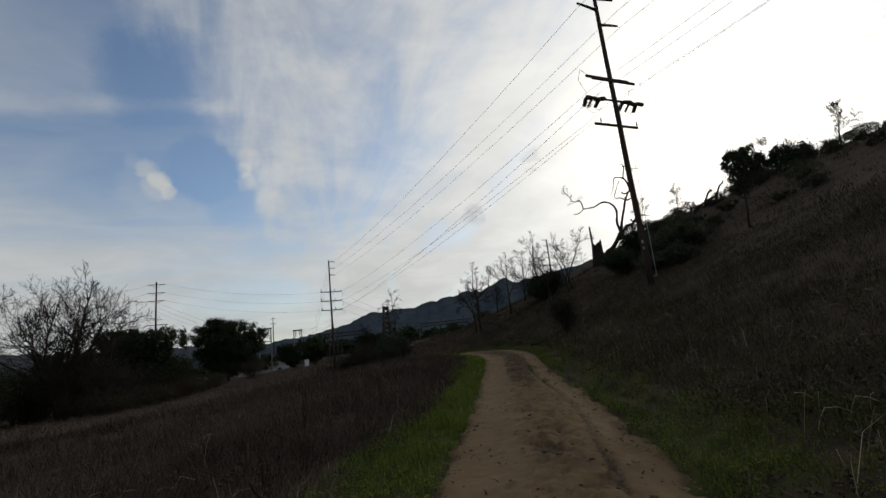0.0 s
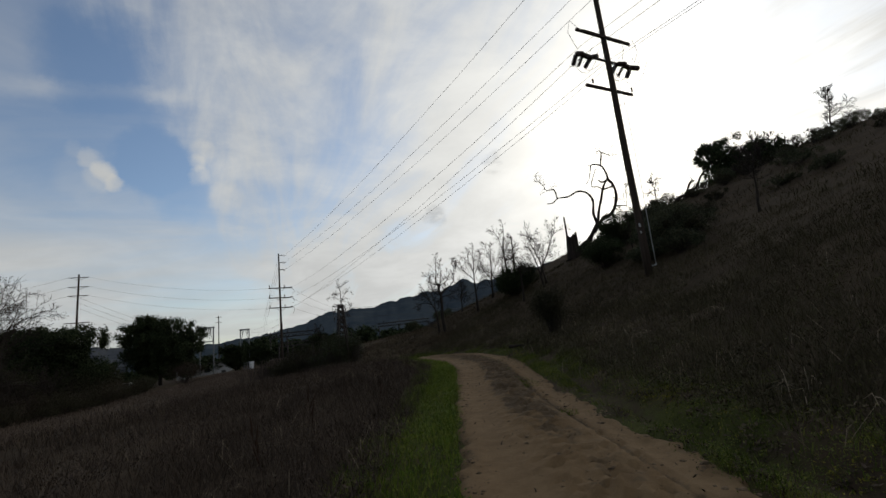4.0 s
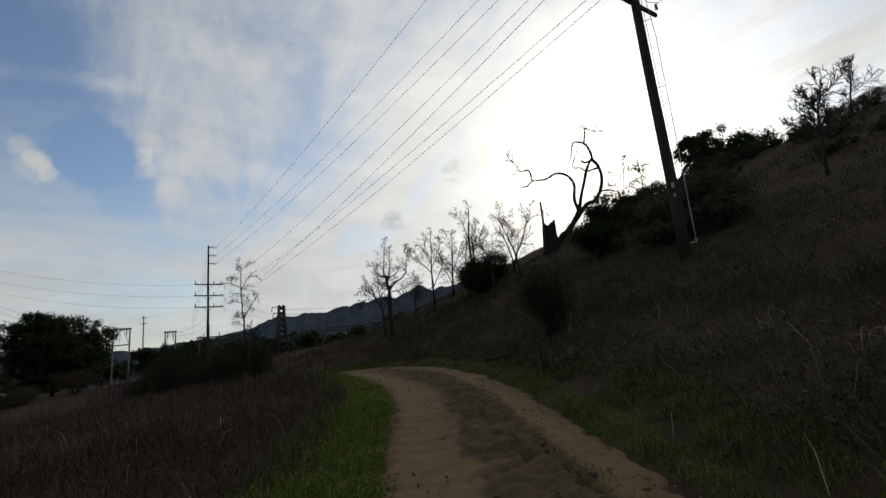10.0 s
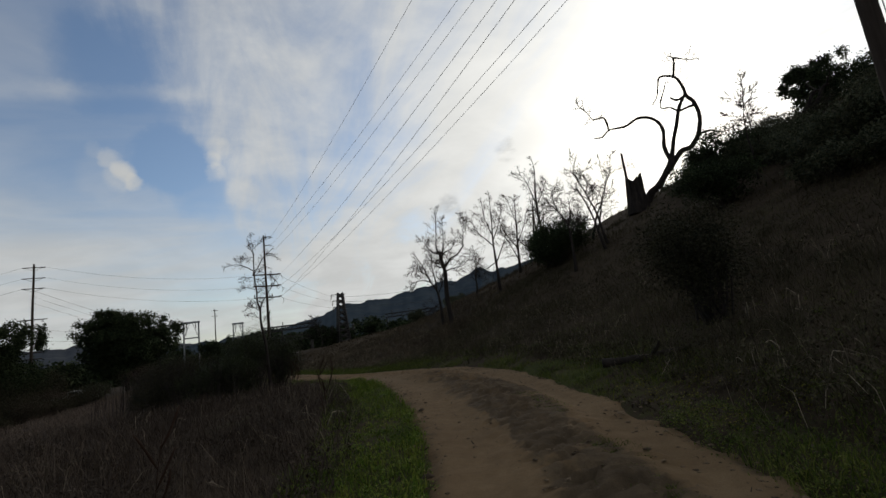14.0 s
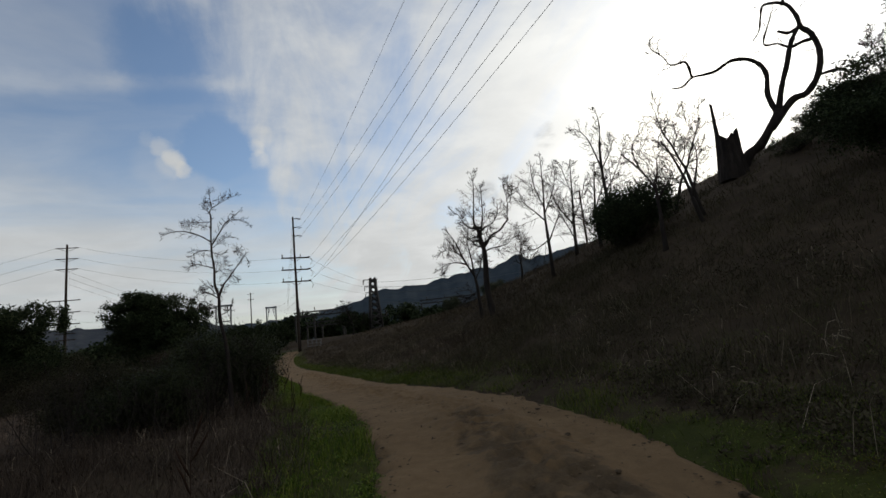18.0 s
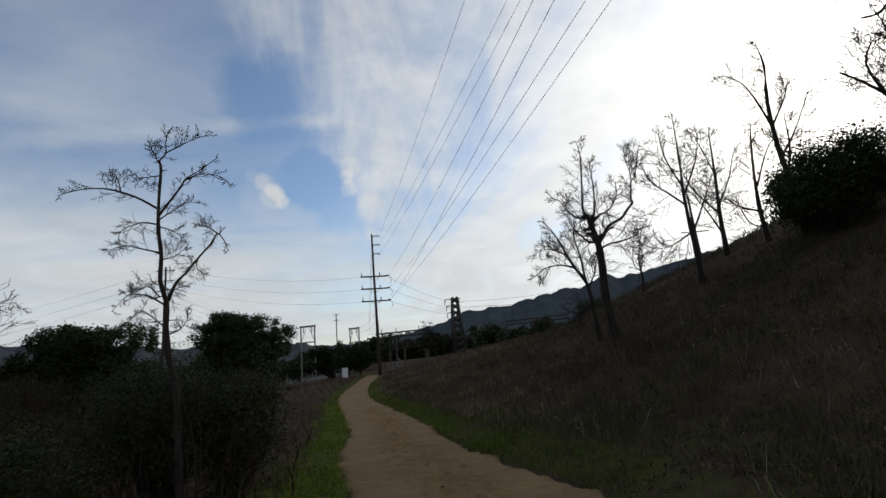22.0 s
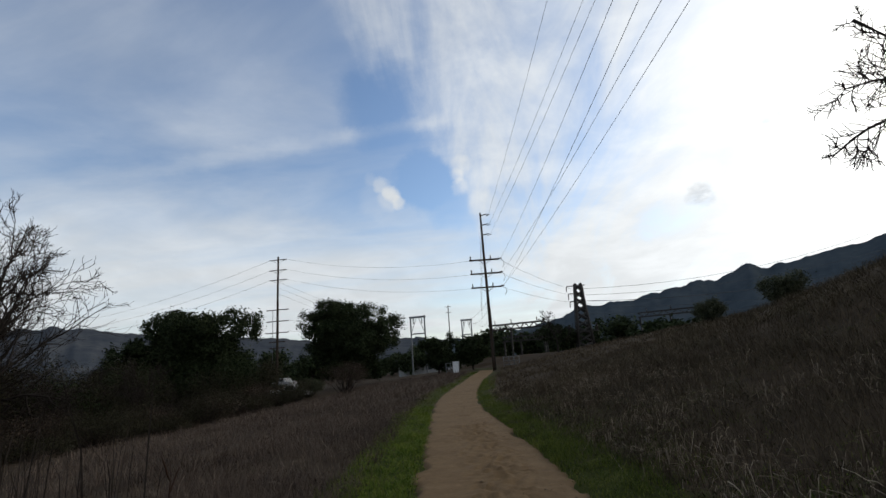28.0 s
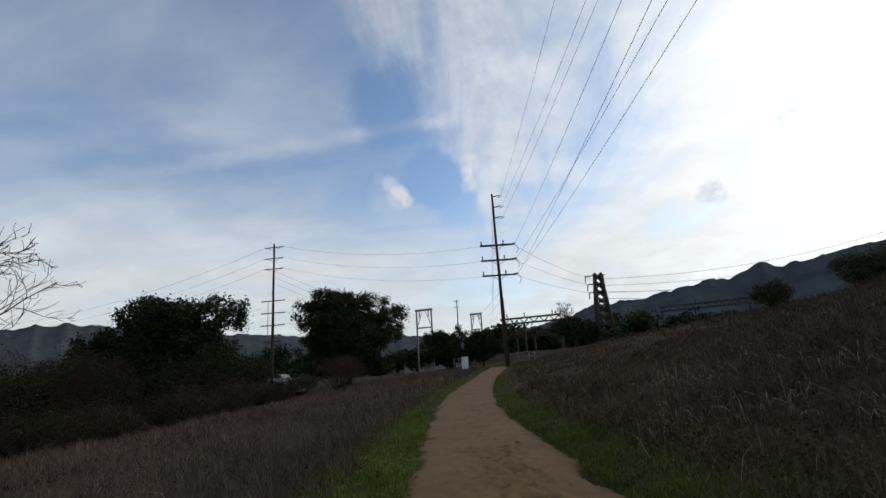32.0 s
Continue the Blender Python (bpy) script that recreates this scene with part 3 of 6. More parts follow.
def trail_ribbon():
    """The trodden dirt: two smooth wheel tracks, a rough middle with clods, and ragged edges."""
    y0, y1 = -30.0, 80.0
    seg = np.concatenate([np.arange(y0, 34, 0.07), np.arange(34, y1, 0.3)])
    cx, cz, cw = (np.interp(seg, LINE[:, 1], LINE[:, k]) for k in (0, 2, 3))
    tx = np.gradient(cx, seg)
    ln = np.hypot(tx, 1)
    nx_, ny_ = 1 / ln, -tx / ln
    across = np.linspace(-1.35, 1.35, 62)
    U, S = np.meshgrid(across, seg)
    off = U * (cw[:, None] + 0.15)
    x, y = cx[:, None] + nx_[:, None] * off, S + ny_[:, None] * off
    edge = np.abs(off) - cw[:, None] - 0.22 * (vnoise(x * 1.3, y * 1.3, 3) - 0.5) - 0.16 * (vnoise(x * 5, y * 5, 4) - 0.5)
    z = height(x.ravel(), y.ravel()).reshape(x.shape)
    early = 1 - _smooth(S, 8, 16)                       # the rough part lies before the bend
    mid = np.exp(-((off - 0.14) / (0.48 + 0.2 * _smooth(S, 2, 6))) ** 4)
    ruts = np.exp(-((off + 0.74) / 0.28) ** 2) + np.exp(-((off - 0.95) / 0.17) ** 2)
    lump = vnoise(x * 3.1, y * 3.1, 5) * 0.5 + vnoise(x * 7.5, y * 7.5, 6) * 0.35 + vnoise(x * 17, y * 17, 7) * 0.25
    z = z + (lump - 0.55) * (0.006 + 0.08 * mid * early) - 0.045 * ruts * early + 0.03 * mid * early
    prints = _smooth(vnoise(x * 4.2 + 9, y * 2.6, 11), 0.68, 0.8)
    z -= 0.022 * prints * (0.12 + 0.88 * mid)
    # hoof prints and boot prints, thickest in the rough middle
    pr = np.random.default_rng(44)
    for _ in range(3600):
        rough_part = pr.random() < 0.92
        ps, po = pr.uniform(-26, 30), (pr.normal(0.16, 0.28) if rough_part else pr.uniform(-1.0, 1.1))
        i0, i1 = np.searchsorted(seg, (ps - 0.3, ps + 0.3))
        a, b = pr.uniform(0.03, 0.07), pr.uniform(0.05, 0.11)
        g = ((seg[i0:i1, None] - ps) / a) ** 2 + ((off[i0:i1] - po) / b) ** 2
        z[i0:i1] += pr.uniform(0.015, 0.04) * (1.0 if rough_part else 0.3) * (0.45 * np.exp(-((np.sqrt(g) - 1.5) / 0.5) ** 2) - np.exp(-g ** 2))
    # a narrow washed groove beside the hill-side wheel track
    groove = np.exp(-((off - 0.62 - 0.10 * np.sin(S * 0.35)) / 0.05) ** 2) * (1 - _smooth(S, -6, -2)) * (0.4 + 0.8 * vnoise(S * 0.8, S * 0, 19))
    z -= 0.07 * groove
    z -= 0.16 * _smooth(edge, -0.10, 0.22)
    ny, nx = x.shape
    i = np.arange(nx * ny).reshape(ny, nx)
    q = np.stack([i[:-1, :-1], i[:-1, 1:], i[1:, 1:], i[1:, :-1]], -1).reshape(-1, 4)
    me = quick_mesh("trail", np.stack([x.ravel(), y.ravel(), z.ravel()], 1), q, None, M_DIRT, True)
    loose = np.clip(early * (1 + 0.6 * _smooth(S, -8, -4) * (1 - _smooth(S, 3, 6))) * (0.42 + 0.58 * _smooth(S, -12, -6)) * (1 - 0.4 * _smooth(S, 6, 10)) * 1.1 * np.exp(-((off - 0.14) / (0.46 + 0.2 * _smooth(S, 2, 6))) ** 4) * (0.36 + 0.95 * vnoise(x * 2.2, y * 0.9, 15)) * (0.6 + 0.75 * vnoise(x * 6, y * 4, 16)) + 0.5 * _smooth(edge, -0.22, 0.05) + 0.25 * prints + 0.8 * groove, 0, 1.2)
    me.attributes.new("loose", "FLOAT", "POINT").data.foreach_set("value", loose.ravel().astype(np.float32))
    ob = new("trail", me)
    return tagged(ob, "pale brown dirt track with ruts and a rough middle", "dirt track", kind="structure")


ground_sheet()
trail_ribbon()


def clods():
    """Loose clods and stones on the track."""
    n = 5200
    sy = np.concatenate([rng.uniform(-24, 12, 4900), rng.uniform(12, 40, 300)])
    u = np.where(rng.random(n) < 0.7, rng.normal(0.19, 0.3, n), rng.choice([-1, 1], n) * rng.normal(0.92, 0.08, n))
    cx, cw = np.interp(sy, LINE[:, 1], LINE[:, 0]), np.interp(sy, LINE[:, 1], LINE[:, 3])
    x, y = cx + u * cw, sy
    z = height(x, y)
    size = np.clip(rng.lognormal(-4.5, 0.6, n), 0.005, 0.06)
    base = np.array([(1, 0, 0), (0, 1, 0), (-1, 0, 0), (0, -1, 0), (0, 0, 1), (0.75, 0.7, 0.55), (-0.7, 0.7, 0.5), (-0.7, -0.75, 0.55), (0.7, -0.7, 0.5)], float)
    tri = np.array([(0, 5, 4), (0, 1, 5), (5, 1, 4), (1, 6, 4), (1, 2, 6), (6, 2, 4), (2, 7, 4), (2, 3, 7), (7, 3, 4), (3, 8, 4), (3, 0, 8), (8, 0, 4)])
    v = base[None] * rng.uniform(0.6, 1.3, (n, len(base), 3)) * size[:, None, None]
    v[:, :, 2] *= 0.5
    v += np.stack([x, y, z + 0.018 - size * 0.1], 1)[:, None]
    t = tri[None] + (np.arange(n) * len(base))[:, None, None]
    ob = new("dirt_clods", quick_mesh("dirt_clods", v.reshape(-1, 3), None, t.reshape(-1, 3), M_CLOD))
    tagged(ob, "loose brown dirt clods and pebbles on the track", "dirt clods", kind="stuff")


clods()


def mountain(name, profile, dist, depth, label, seed, mat=None):
    """A far range: a ridge line given as degrees round and up, with spurs running down to the plain."""
    az = np.arange(profile[0][0], profile[-1][0], 0.25)
    el = np.interp(az, [p[0] for p in profile], [p[1] for p in profile])
    el = el + (vnoise(az * 0.9, az * 0 + 3, seed) - 0.5) * 0.35 + (vnoise(az * 2.9, az * 0 + 7, seed) - 0.5) * 0.2
    rows_ = np.linspace(0, 1, 26)
    A, R = np.meshgrid(az, rows_)
    a = np.radians(A)
    r = dist - depth * (1 - R) + 40 * (vnoise(A * 0.8, R * 4, seed + 1) - 0.5)
    top = np.tan(np.radians(el))[None, :] * dist + 1.5
    spur = vnoise(A * 0.55, R * 1.2, seed + 2) * 0.5 + vnoise(A * 1.7, R * 2.5, seed + 3) * 0.3
    z = -3 + (top + 3) * np.clip(R ** 1.15 * (0.72 + 0.28 * R + (spur - 0.4) * 0.55 * (1 - R) * R * 4 * 0.5), 0, 1.0)
    x, y = np.sin(a) * r, np.cos(a) * r
    ny, nx = x.shape
    i = np.arange(nx * ny).reshape(ny, nx)
    q = np.stack([i[:-1, :-1], i[:-1, 1:], i[1:, 1:], i[1:, :-1]], -1).reshape(-1, 4)
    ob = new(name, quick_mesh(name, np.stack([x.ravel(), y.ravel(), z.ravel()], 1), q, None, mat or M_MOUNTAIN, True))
    tagged(ob, label, "mountain", kind="structure")


# both ranges carry distance haze in their surface colour
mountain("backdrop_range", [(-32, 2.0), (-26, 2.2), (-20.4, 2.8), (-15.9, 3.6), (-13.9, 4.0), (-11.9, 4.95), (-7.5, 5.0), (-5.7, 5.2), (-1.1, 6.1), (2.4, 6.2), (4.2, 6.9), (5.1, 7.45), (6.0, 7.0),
                            (6.6, 6.7), (11.3, 7.4), (16, 8.0), (24, 7.5), (40, 5.0), (60, 3.0)], 1700, 900, "chaparral mountains on the horizon, blue-grey haze in their colour", 21)
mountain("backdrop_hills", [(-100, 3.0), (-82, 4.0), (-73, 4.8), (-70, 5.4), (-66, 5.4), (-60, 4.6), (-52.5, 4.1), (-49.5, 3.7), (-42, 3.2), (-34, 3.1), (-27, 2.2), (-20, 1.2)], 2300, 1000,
         "low grey-brown hills far across the valley, tinted with haze", 31, M_HILLS)

# ---- trees and shrubs ----
def bough(r, start, way_, length, segs, wiggle, lift):
    """The middle line of a branch that wanders and bends upwards."""
    pts, d = [Vector(start)], Vector(way_).normalized()
    for _ in range(segs):
        d = (d + Vector(r.normal(0, wiggle, 3)) + Vector((0, 0, lift))).normalized()
        pts.append(pts[-1] + d * (length / segs))
    return pts


def along(pts, f):
    g = f * (len(pts) - 1)
    i = min(int(g), len(pts) - 2)
    return pts[i].lerp(pts[i + 1], g - i), (pts[i + 1] - pts[i]).normalized()


def sprout(r, tubes, line, rad, count, f0, length, angle, levels, lift, wiggle, flat=0.0, thick=0.0035):
    """Side branches off a line, and theirs in turn: tubes is a list of one Tubes for each level."""
    for k in range(count):
        f = f0 + (1 - f0) * (k + r.random()) / count
        p, d = along(line, min(f, 0.98))
        side = d.orthogonal().normalized()
        side.rotate(Matrix.Rotation(r.uniform(0, 2 * math.pi), 3, d))
        side.z *= 1 - flat
        a = radians(angle + r.normal(0, 12))
        way_ = d * math.cos(a) + side.normalized() * math.sin(a)
        ln = length * (1.2 - 0.85 * f) * r.uniform(0.6, 1.25)
        r0 = max(rad * (1.1 - 0.75 * f) * r.uniform(0.36, 0.55), thick)
        segs = 6 if levels > 1 else 4
        b = bough(r, p, way_, ln, segs, wiggle, lift)
        tubes[0].add(b, [max(r0 * (1 - 0.85 * i / segs), thick * 0.6) for i in range(segs + 1)], 5 if r0 > 0.03 else 3, False)
        if levels > 1:
            sprout(r, tubes[1:], b, r0, max(3, int(count * 0.75)), 0.18, ln * 0.52, angle * 0.9, levels - 1, lift, wiggle * 1.15, flat, thick)


def bare_tree(name, at, tall, girth, seed, label, lean=(0, 0), count=9, fork=0.3, spread=0.42, lift=0.05, mat=None, group="", angle=52, wiggle=0.17, stems=1, thick=0.009, each=11):
    """A leafless tree: a crooked trunk that dissolves into its crown, main limbs one by one, and a crown of twigs."""
    r = np.random.default_rng(seed)
    at = (at[0], at[1], ground_at(at[0], at[1]) - 0.08)
    ob = thing(name, at, label, "tree", group)
    mat = mat or M_BARK
    twigs = Tubes()
    for k in range(stems):
        d0 = Vector((lean[0] + (r.normal(0, 0.35) if stems > 1 else 0), lean[1] + (r.normal(0, 0.35) if stems > 1 else 0), 1))
        line = bough(r, (r.normal(0, 0.08) * (stems > 1), r.normal(0, 0.08) * (stems > 1), 0), d0, tall * 0.95 * (1 if k == 0 else r.uniform(0.7, 0.95)), 14, wiggle * 0.55, 0.055)
        g = girth * (1 if k == 0 else 0.75)
        rads = [g * (1.3 if i == 0 else 1) * (1 - 0.95 * (i / 14) ** 0.75) + thick * 0.6 for i in range(15)]
        part("trunk", Tubes().add(line, rads, 8).mesh("trunk", mat), ob)
        for q in range(count):
            f = fork + (0.93 - fork) * (q + r.random()) / count
            p, d = along(line, f)
            side = d.orthogonal().normalized()
            side.rotate(Matrix.Rotation(q * 2.4 + r.normal(0, 0.5), 3, d))
            a = radians(angle + r.normal(0, 9) + 30 * (0.5 - f))
            ln = tall * spread * (1.3 - 0.9 * f) * r.uniform(0.65, 1.25)
            r0 = max(rads[int(f * 14)] * r.uniform(0.5, 0.75), thick)
            b = bough(r, p, d * math.cos(a) + side * math.sin(a), ln, 9, wiggle * 1.25, lift)
            part("limb", Tubes().add(b, [max(r0 * (1 - 0.85 * (i / 9) ** 0.8), thick) for i in range(10)], 5, False).mesh("limb", mat), ob)
            sprout(r, [twigs] * 3, b, r0, each, 0.14, ln * 0.62, 44, 2, lift, wiggle, thick=thick)
        sprout(r, [twigs] * 2, line[9:], rads[9], each, 0.1, tall * spread * 0.35, 40, 2, lift, wiggle * 1.25, thick=thick)
    tagged(part("crown", twigs.mesh("crown", mat), ob), kind="stuff")
    return ob


def grown_tree(at, turn, limbs, label, seed, group="", mat=None, name="bare_tree", long=0.75, each=13, levels=2, thick=0.008, depth=0.35):
    """A leafless tree whose limbs follow given lines of (along, up), the first of them the trunk: radii at both ends and the line."""
    r = np.random.default_rng(seed)
    ob = thing(name, (at[0], at[1], ground_at(at[0], at[1]) - 0.06), label, "tree", group, turn)
    twigs = Tubes()
    for k, (r0, r1, line) in enumerate(limbs):
        n, sway = len(line), r.normal(0, depth) if k else 0.0
        pts = softened([Vector((a, sway * i / n, b)) for i, (a, b) in enumerate(line)], 3)
        m = len(pts) - 1
        part("limb" if k else "trunk", Tubes().add(pts, [r0 + (r1 - r0) * (i / m) ** 0.75 + r.normal(0, r0 * 0.05) for i in range(m + 1)], 8).mesh("limb", mat or M_BARK), ob)
        sprout(r, [twigs] * 3, pts if k else pts[m // 2:], max(r1 * 1.6, thick * 2), each, 0.12, long * (1 if k else 0.8), 52, levels, 0.035, 0.17, thick=thick)
    tagged(part("crown", twigs.mesh("crown", mat or M_BARK), ob), kind="stuff")
    return ob


def leaves(r, centres, spread, n, size, slim=0.5):
    """Rhomb-shaped leaves scattered about clump centres: vertices and triangles."""
    c = centres[r.integers(0, len(centres), n)] + r.normal(0, 1, (n, 3)) * spread
    a = r.normal(0, 1, (n, 3))
    a[:, 2] *= 0.7
    a /= np.linalg.norm(a, axis=1)[:, None]
    b = np.cross(a, r.normal(0, 1, (n, 3)))
    b /= np.linalg.norm(b, axis=1)[:, None] + 1e-9
    s = size * r.uniform(0.55, 1.35, n)[:, None]
    fold = np.cross(a, b) * s * 0.18
    v = np.stack([c - a * s, c + b * s * slim + fold, c + a * s, c - b * s * slim + fold], 1).reshape(-1, 3)
    i = np.arange(n)[:, None] * 4
    return v, np.concatenate([i + np.array([[0, 1, 2]]), i + np.array([[0, 2, 3]])])


def leafy(name, at, size, n, leaf, seed, label, category="tree", mat=None, trunk=True, clumps=90, loose=0.10, lobes=5, group="", base=0.12, slim=0.5):
    """A leafy tree or shrub of size (width x, width y, height): stems inside, and a crown of leaf clumps with gaps and an uneven outline."""
    r = np.random.default_rng(seed)
    z0 = ground_at(at[0], at[1]) - 0.05
    ob = thing(name, (at[0], at[1], z0), label, category, group)
    wx, wy, hh = size[0] / 2, size[1] / 2, size[2]
    if lobes > 8:           # a large crown: many small heads of foliage about a solid middle
        heads = [(r.uniform(-0.56, 0.56) * wx, r.uniform(-0.56, 0.56) * wy, hh * r.uniform(0.22, 0.82), r.uniform(0.24, 0.38)) for _ in range(lobes)]
        heads += [(0, 0, hh * 0.45, 0.66)] * (lobes // 5)
    else:
        heads = [(r.uniform(-0.5, 0.5) * wx, r.uniform(-0.5, 0.5) * wy, hh * r.uniform(0.42, 0.72), r.uniform(0.42, 0.62)) for _ in range(lobes)]
        heads.append((0, 0, hh * 0.5, 0.75))
    cs = []
    while len(cs) < clumps:
        hx, hy, hz, hr = heads[r.integers(0, len(heads))]
        d = r.normal(0, 1, 3)
        d /= np.linalg.norm(d)
        q = r.uniform(0.55, 1.0) ** 0.6
        p = np.array([hx + d[0] * wx * hr * q, hy + d[1] * wy * hr * q, hz + d[2] * hh * 0.5 * hr * q])
        if base * hh < p[2] < hh and (p[0] / wx) ** 2 + (p[1] / wy) ** 2 < 1.05:
            cs.append(p)
    cs = np.array(cs)
    wood = Tubes()
    if trunk:
        wood.add(bough(r, (0, 0, 0), (r.normal(0, 0.08), r.normal(0, 0.08), 1), hh * 0.62, 6, 0.06, 0.02), [max(hh * 0.026 * (1 - 0.11 * i), 0.015) for i in range(7)], 7)
    for k in range(min(clumps, 34)):
        p = Vector(cs[k])
        s = Vector((0, 0, hh * r.uniform(0.1, 0.35))) if trunk else Vector((r.normal(0, 0.1) * wx, r.normal(0, 0.1) * wy, 0))
        m = s.lerp(p, 0.5) + Vector(r.normal(0, 0.05, 3)) * hh
        wood.add([s, m, p], [hh * 0.009 + 0.004, hh * 0.006 + 0.003, 0.004], 4, False)
    tagged(part("trunk" if trunk else "branchwork", wood.mesh("stems", M_BARK), ob), kind="" if trunk else "stuff")
    v, t = leaves(r, cs, hh * loose, n, leaf, slim)
    v[:, 2] = np.maximum(v[:, 2], 0.03)
    tagged(part("crown", quick_mesh("crown", v, None, t, mat or M_LEAF), ob), kind="stuff")
    return ob


# the dead oak on the slope: limbs as lines of (right, up) seen side on, with a little depth
OAK = {"trunk": ([(0.2, 0.0), (0.55, 0.7), (1.13, 1.1), (1.86, 2.1), (2.22, 2.7)], 0.42, 0.30),
       "limb_high": ([(1.75, 1.75), (2.8, 2.97), (3.45, 3.14), (4.03, 3.87), (4.32, 5.03), (4.17, 6.07), (3.84, 6.63), (3.77, 7.24), (3.44, 8.15), (2.59, 8.51), (2.33, 7.91), (2.12, 7.14), (1.72, 6.71)], 0.30, 0.04),
       "limb_middle": ([(2.15, 2.5), (2.52, 3.8), (2.91, 4.8), (3.24, 5.81), (3.62, 6.48), (3.80, 6.75)], 0.22, 0.15)}
OAK_INNER = {"limb_loop": ([(4.12, 5.85), (3.75, 5.84), (3.23, 5.78), (2.78, 6.14), (2.2, 6.39), (2.67, 7.58), (2.83, 8.02)], 0.14, 0.03),
       "limb_hook": ([(3.64, 6.55), (3.23, 6.45), (2.92, 6.82)], 0.15, 0.10),
       "limb_long": ([(2.1, 2.6), (1.91, 3.7), (2.06, 4.8), (1.87, 5.54), (1.37, 6.09), (0.64, 6.3), (-0.13, 6.01), (-0.72, 5.98), (-1.32, 5.98), (-1.85, 5.61), (-2.4, 5.6)], 0.22, 0.06)}
OAK_TOP = {"limb_fork": ([(-1.32, 6.0), (-1.47, 6.87), (-2.22, 7.02), (-2.57, 7.72), (-3.09, 8.46), (-3.05, 9.15)], 0.11, 0.02),
       "limb_top": ([(3.35, 8.2), (3.55, 9.04), (3.6, 9.62), (3.31, 9.82)], 0.14, 0.03), "limb_tip": ([(3.6, 9.5), (3.92, 9.28), (4.35, 8.95), (5.03, 8.84)], 0.09, 0.02),
       "limb_side": ([(4.05, 3.85), (4.76, 3.67), (5.31, 3.53)], 0.13, 0.03)}


def softened(pts, k=4):
    out = []
    for i in range(len(pts) - 1):
        p0, p1, p2, p3 = pts[max(i - 1, 0)], pts[i], pts[i + 1], pts[min(i + 2, len(pts) - 1)]
        for u in [j / k for j in range(k)]:
            out.append(p1 * (2 * u**3 - 3 * u**2 + 1) + (p2 - p0) * 0.5 * (u**3 - 2 * u**2 + u) + p2 * (-2 * u**3 + 3 * u**2) + (p3 - p1) * 0.5 * (u**3 - u**2))
    return out + [pts[-1]]


def dead_oak(at, turn):
    r = np.random.default_rng(5)
    ob = thing("dead_oak", at, "leafless dead oak with twisted dark limbs on the slope", "tree", turn=turn)
    twigs = Tubes()
    for name, (line, r0, r1) in {**OAK, **OAK_INNER, **OAK_TOP}.items():
        depth = r.normal(0, 0.25) if name != "trunk" else 0
        n = len(line)
        pts = softened([Vector((a, depth * math.sin(math.pi * i / (n - 1)) + r.normal(0, 0.05), b)) * 1.035 for i, (a, b) in enumerate(line)])
        rad = [(r0 + (r1 - r0) * i / (len(pts) - 1)) * 0.66 + r.normal(0, 0.010) for i in range(len(pts))]
        part("trunk" if name == "trunk" else "limb", Tubes().add(pts, [max(v, 0.012) for v in rad], 9).mesh(name, M_BURNT), ob)
        if name in ("limb_fork", "limb_top", "limb_tip", "limb_loop", "limb_high"):
            sprout(r, [twigs, twigs], pts, 0.05, 13 if name == "limb_fork" else 8, 0.25, 1.3, 55, 2, 0.05, 0.26, thick=0.013)
    tagged(part("crown", twigs.mesh("crown", M_BURNT), ob), kind="stuff")


dead_oak((15.1, 28.35, 8.55), -29.0)


def stump(at):
    """A broken trunk: a ragged tube with a tall splinter at one side and a short one at the other."""
    r = np.random.default_rng(9)
    ob = thing("broken_stump", at, "broken dead oak stump with two jagged splinters", "tree stump", turn=-29.0)
    n, v, f = 28, [], []
    for ring in range(9):
        u = ring / 8
        for k in range(n):
            a = 2 * math.pi * k / n
            rad = (0.72 - 0.20 * min(u * 1.6, 1)) * (1 + 0.13 * math.sin(3 * a + 1) + 0.07 * math.sin(7 * a + ring * 0.4))
            left, right = math.exp(-((math.cos(a) + 1) / 0.13) ** 2), math.exp(-((math.cos(a) - 0.95) / 0.07) ** 2) * (math.sin(a) < 0)
            top = 2.4 + 2.2 * left + 0.6 * right + 0.10 * math.sin(5 * a) + r.normal(0, 0.05)
            v.append((math.cos(a) * rad + 0.06 * u, math.sin(a) * rad, u * top if ring < 8 else top))
    for ring in range(8):
        for k in range(n):
            a, b = ring * n + k, ring * n + (k + 1) % n
            f.append((a, b, b + n, a + n))
    inner = len(v)
    for k in range(n):
        x, y, z = v[8 * n + k]
        v.append((x * 0.72, y * 0.72, z - 0.12))
        v.append((x * 0.6, y * 0.6, 1.6))
    for k in range(n):
        a, b = inner + 2 * k, inner + 2 * ((k + 1) % n)
        f.append((8 * n + k, 8 * n + (k + 1) % n, b, a))
        f.append((a, b, b + 1, a + 1))
    v.append((0, 0, 1.5))
    for k in range(n):
        f.append((inner + 2 * k + 1, inner + 2 * ((k + 1) % n) + 1, len(v) - 1))
    part("trunk", mesh_of("stump", v, f, M_BURNT), ob)


stump((14.15, 27.4, 7.75))

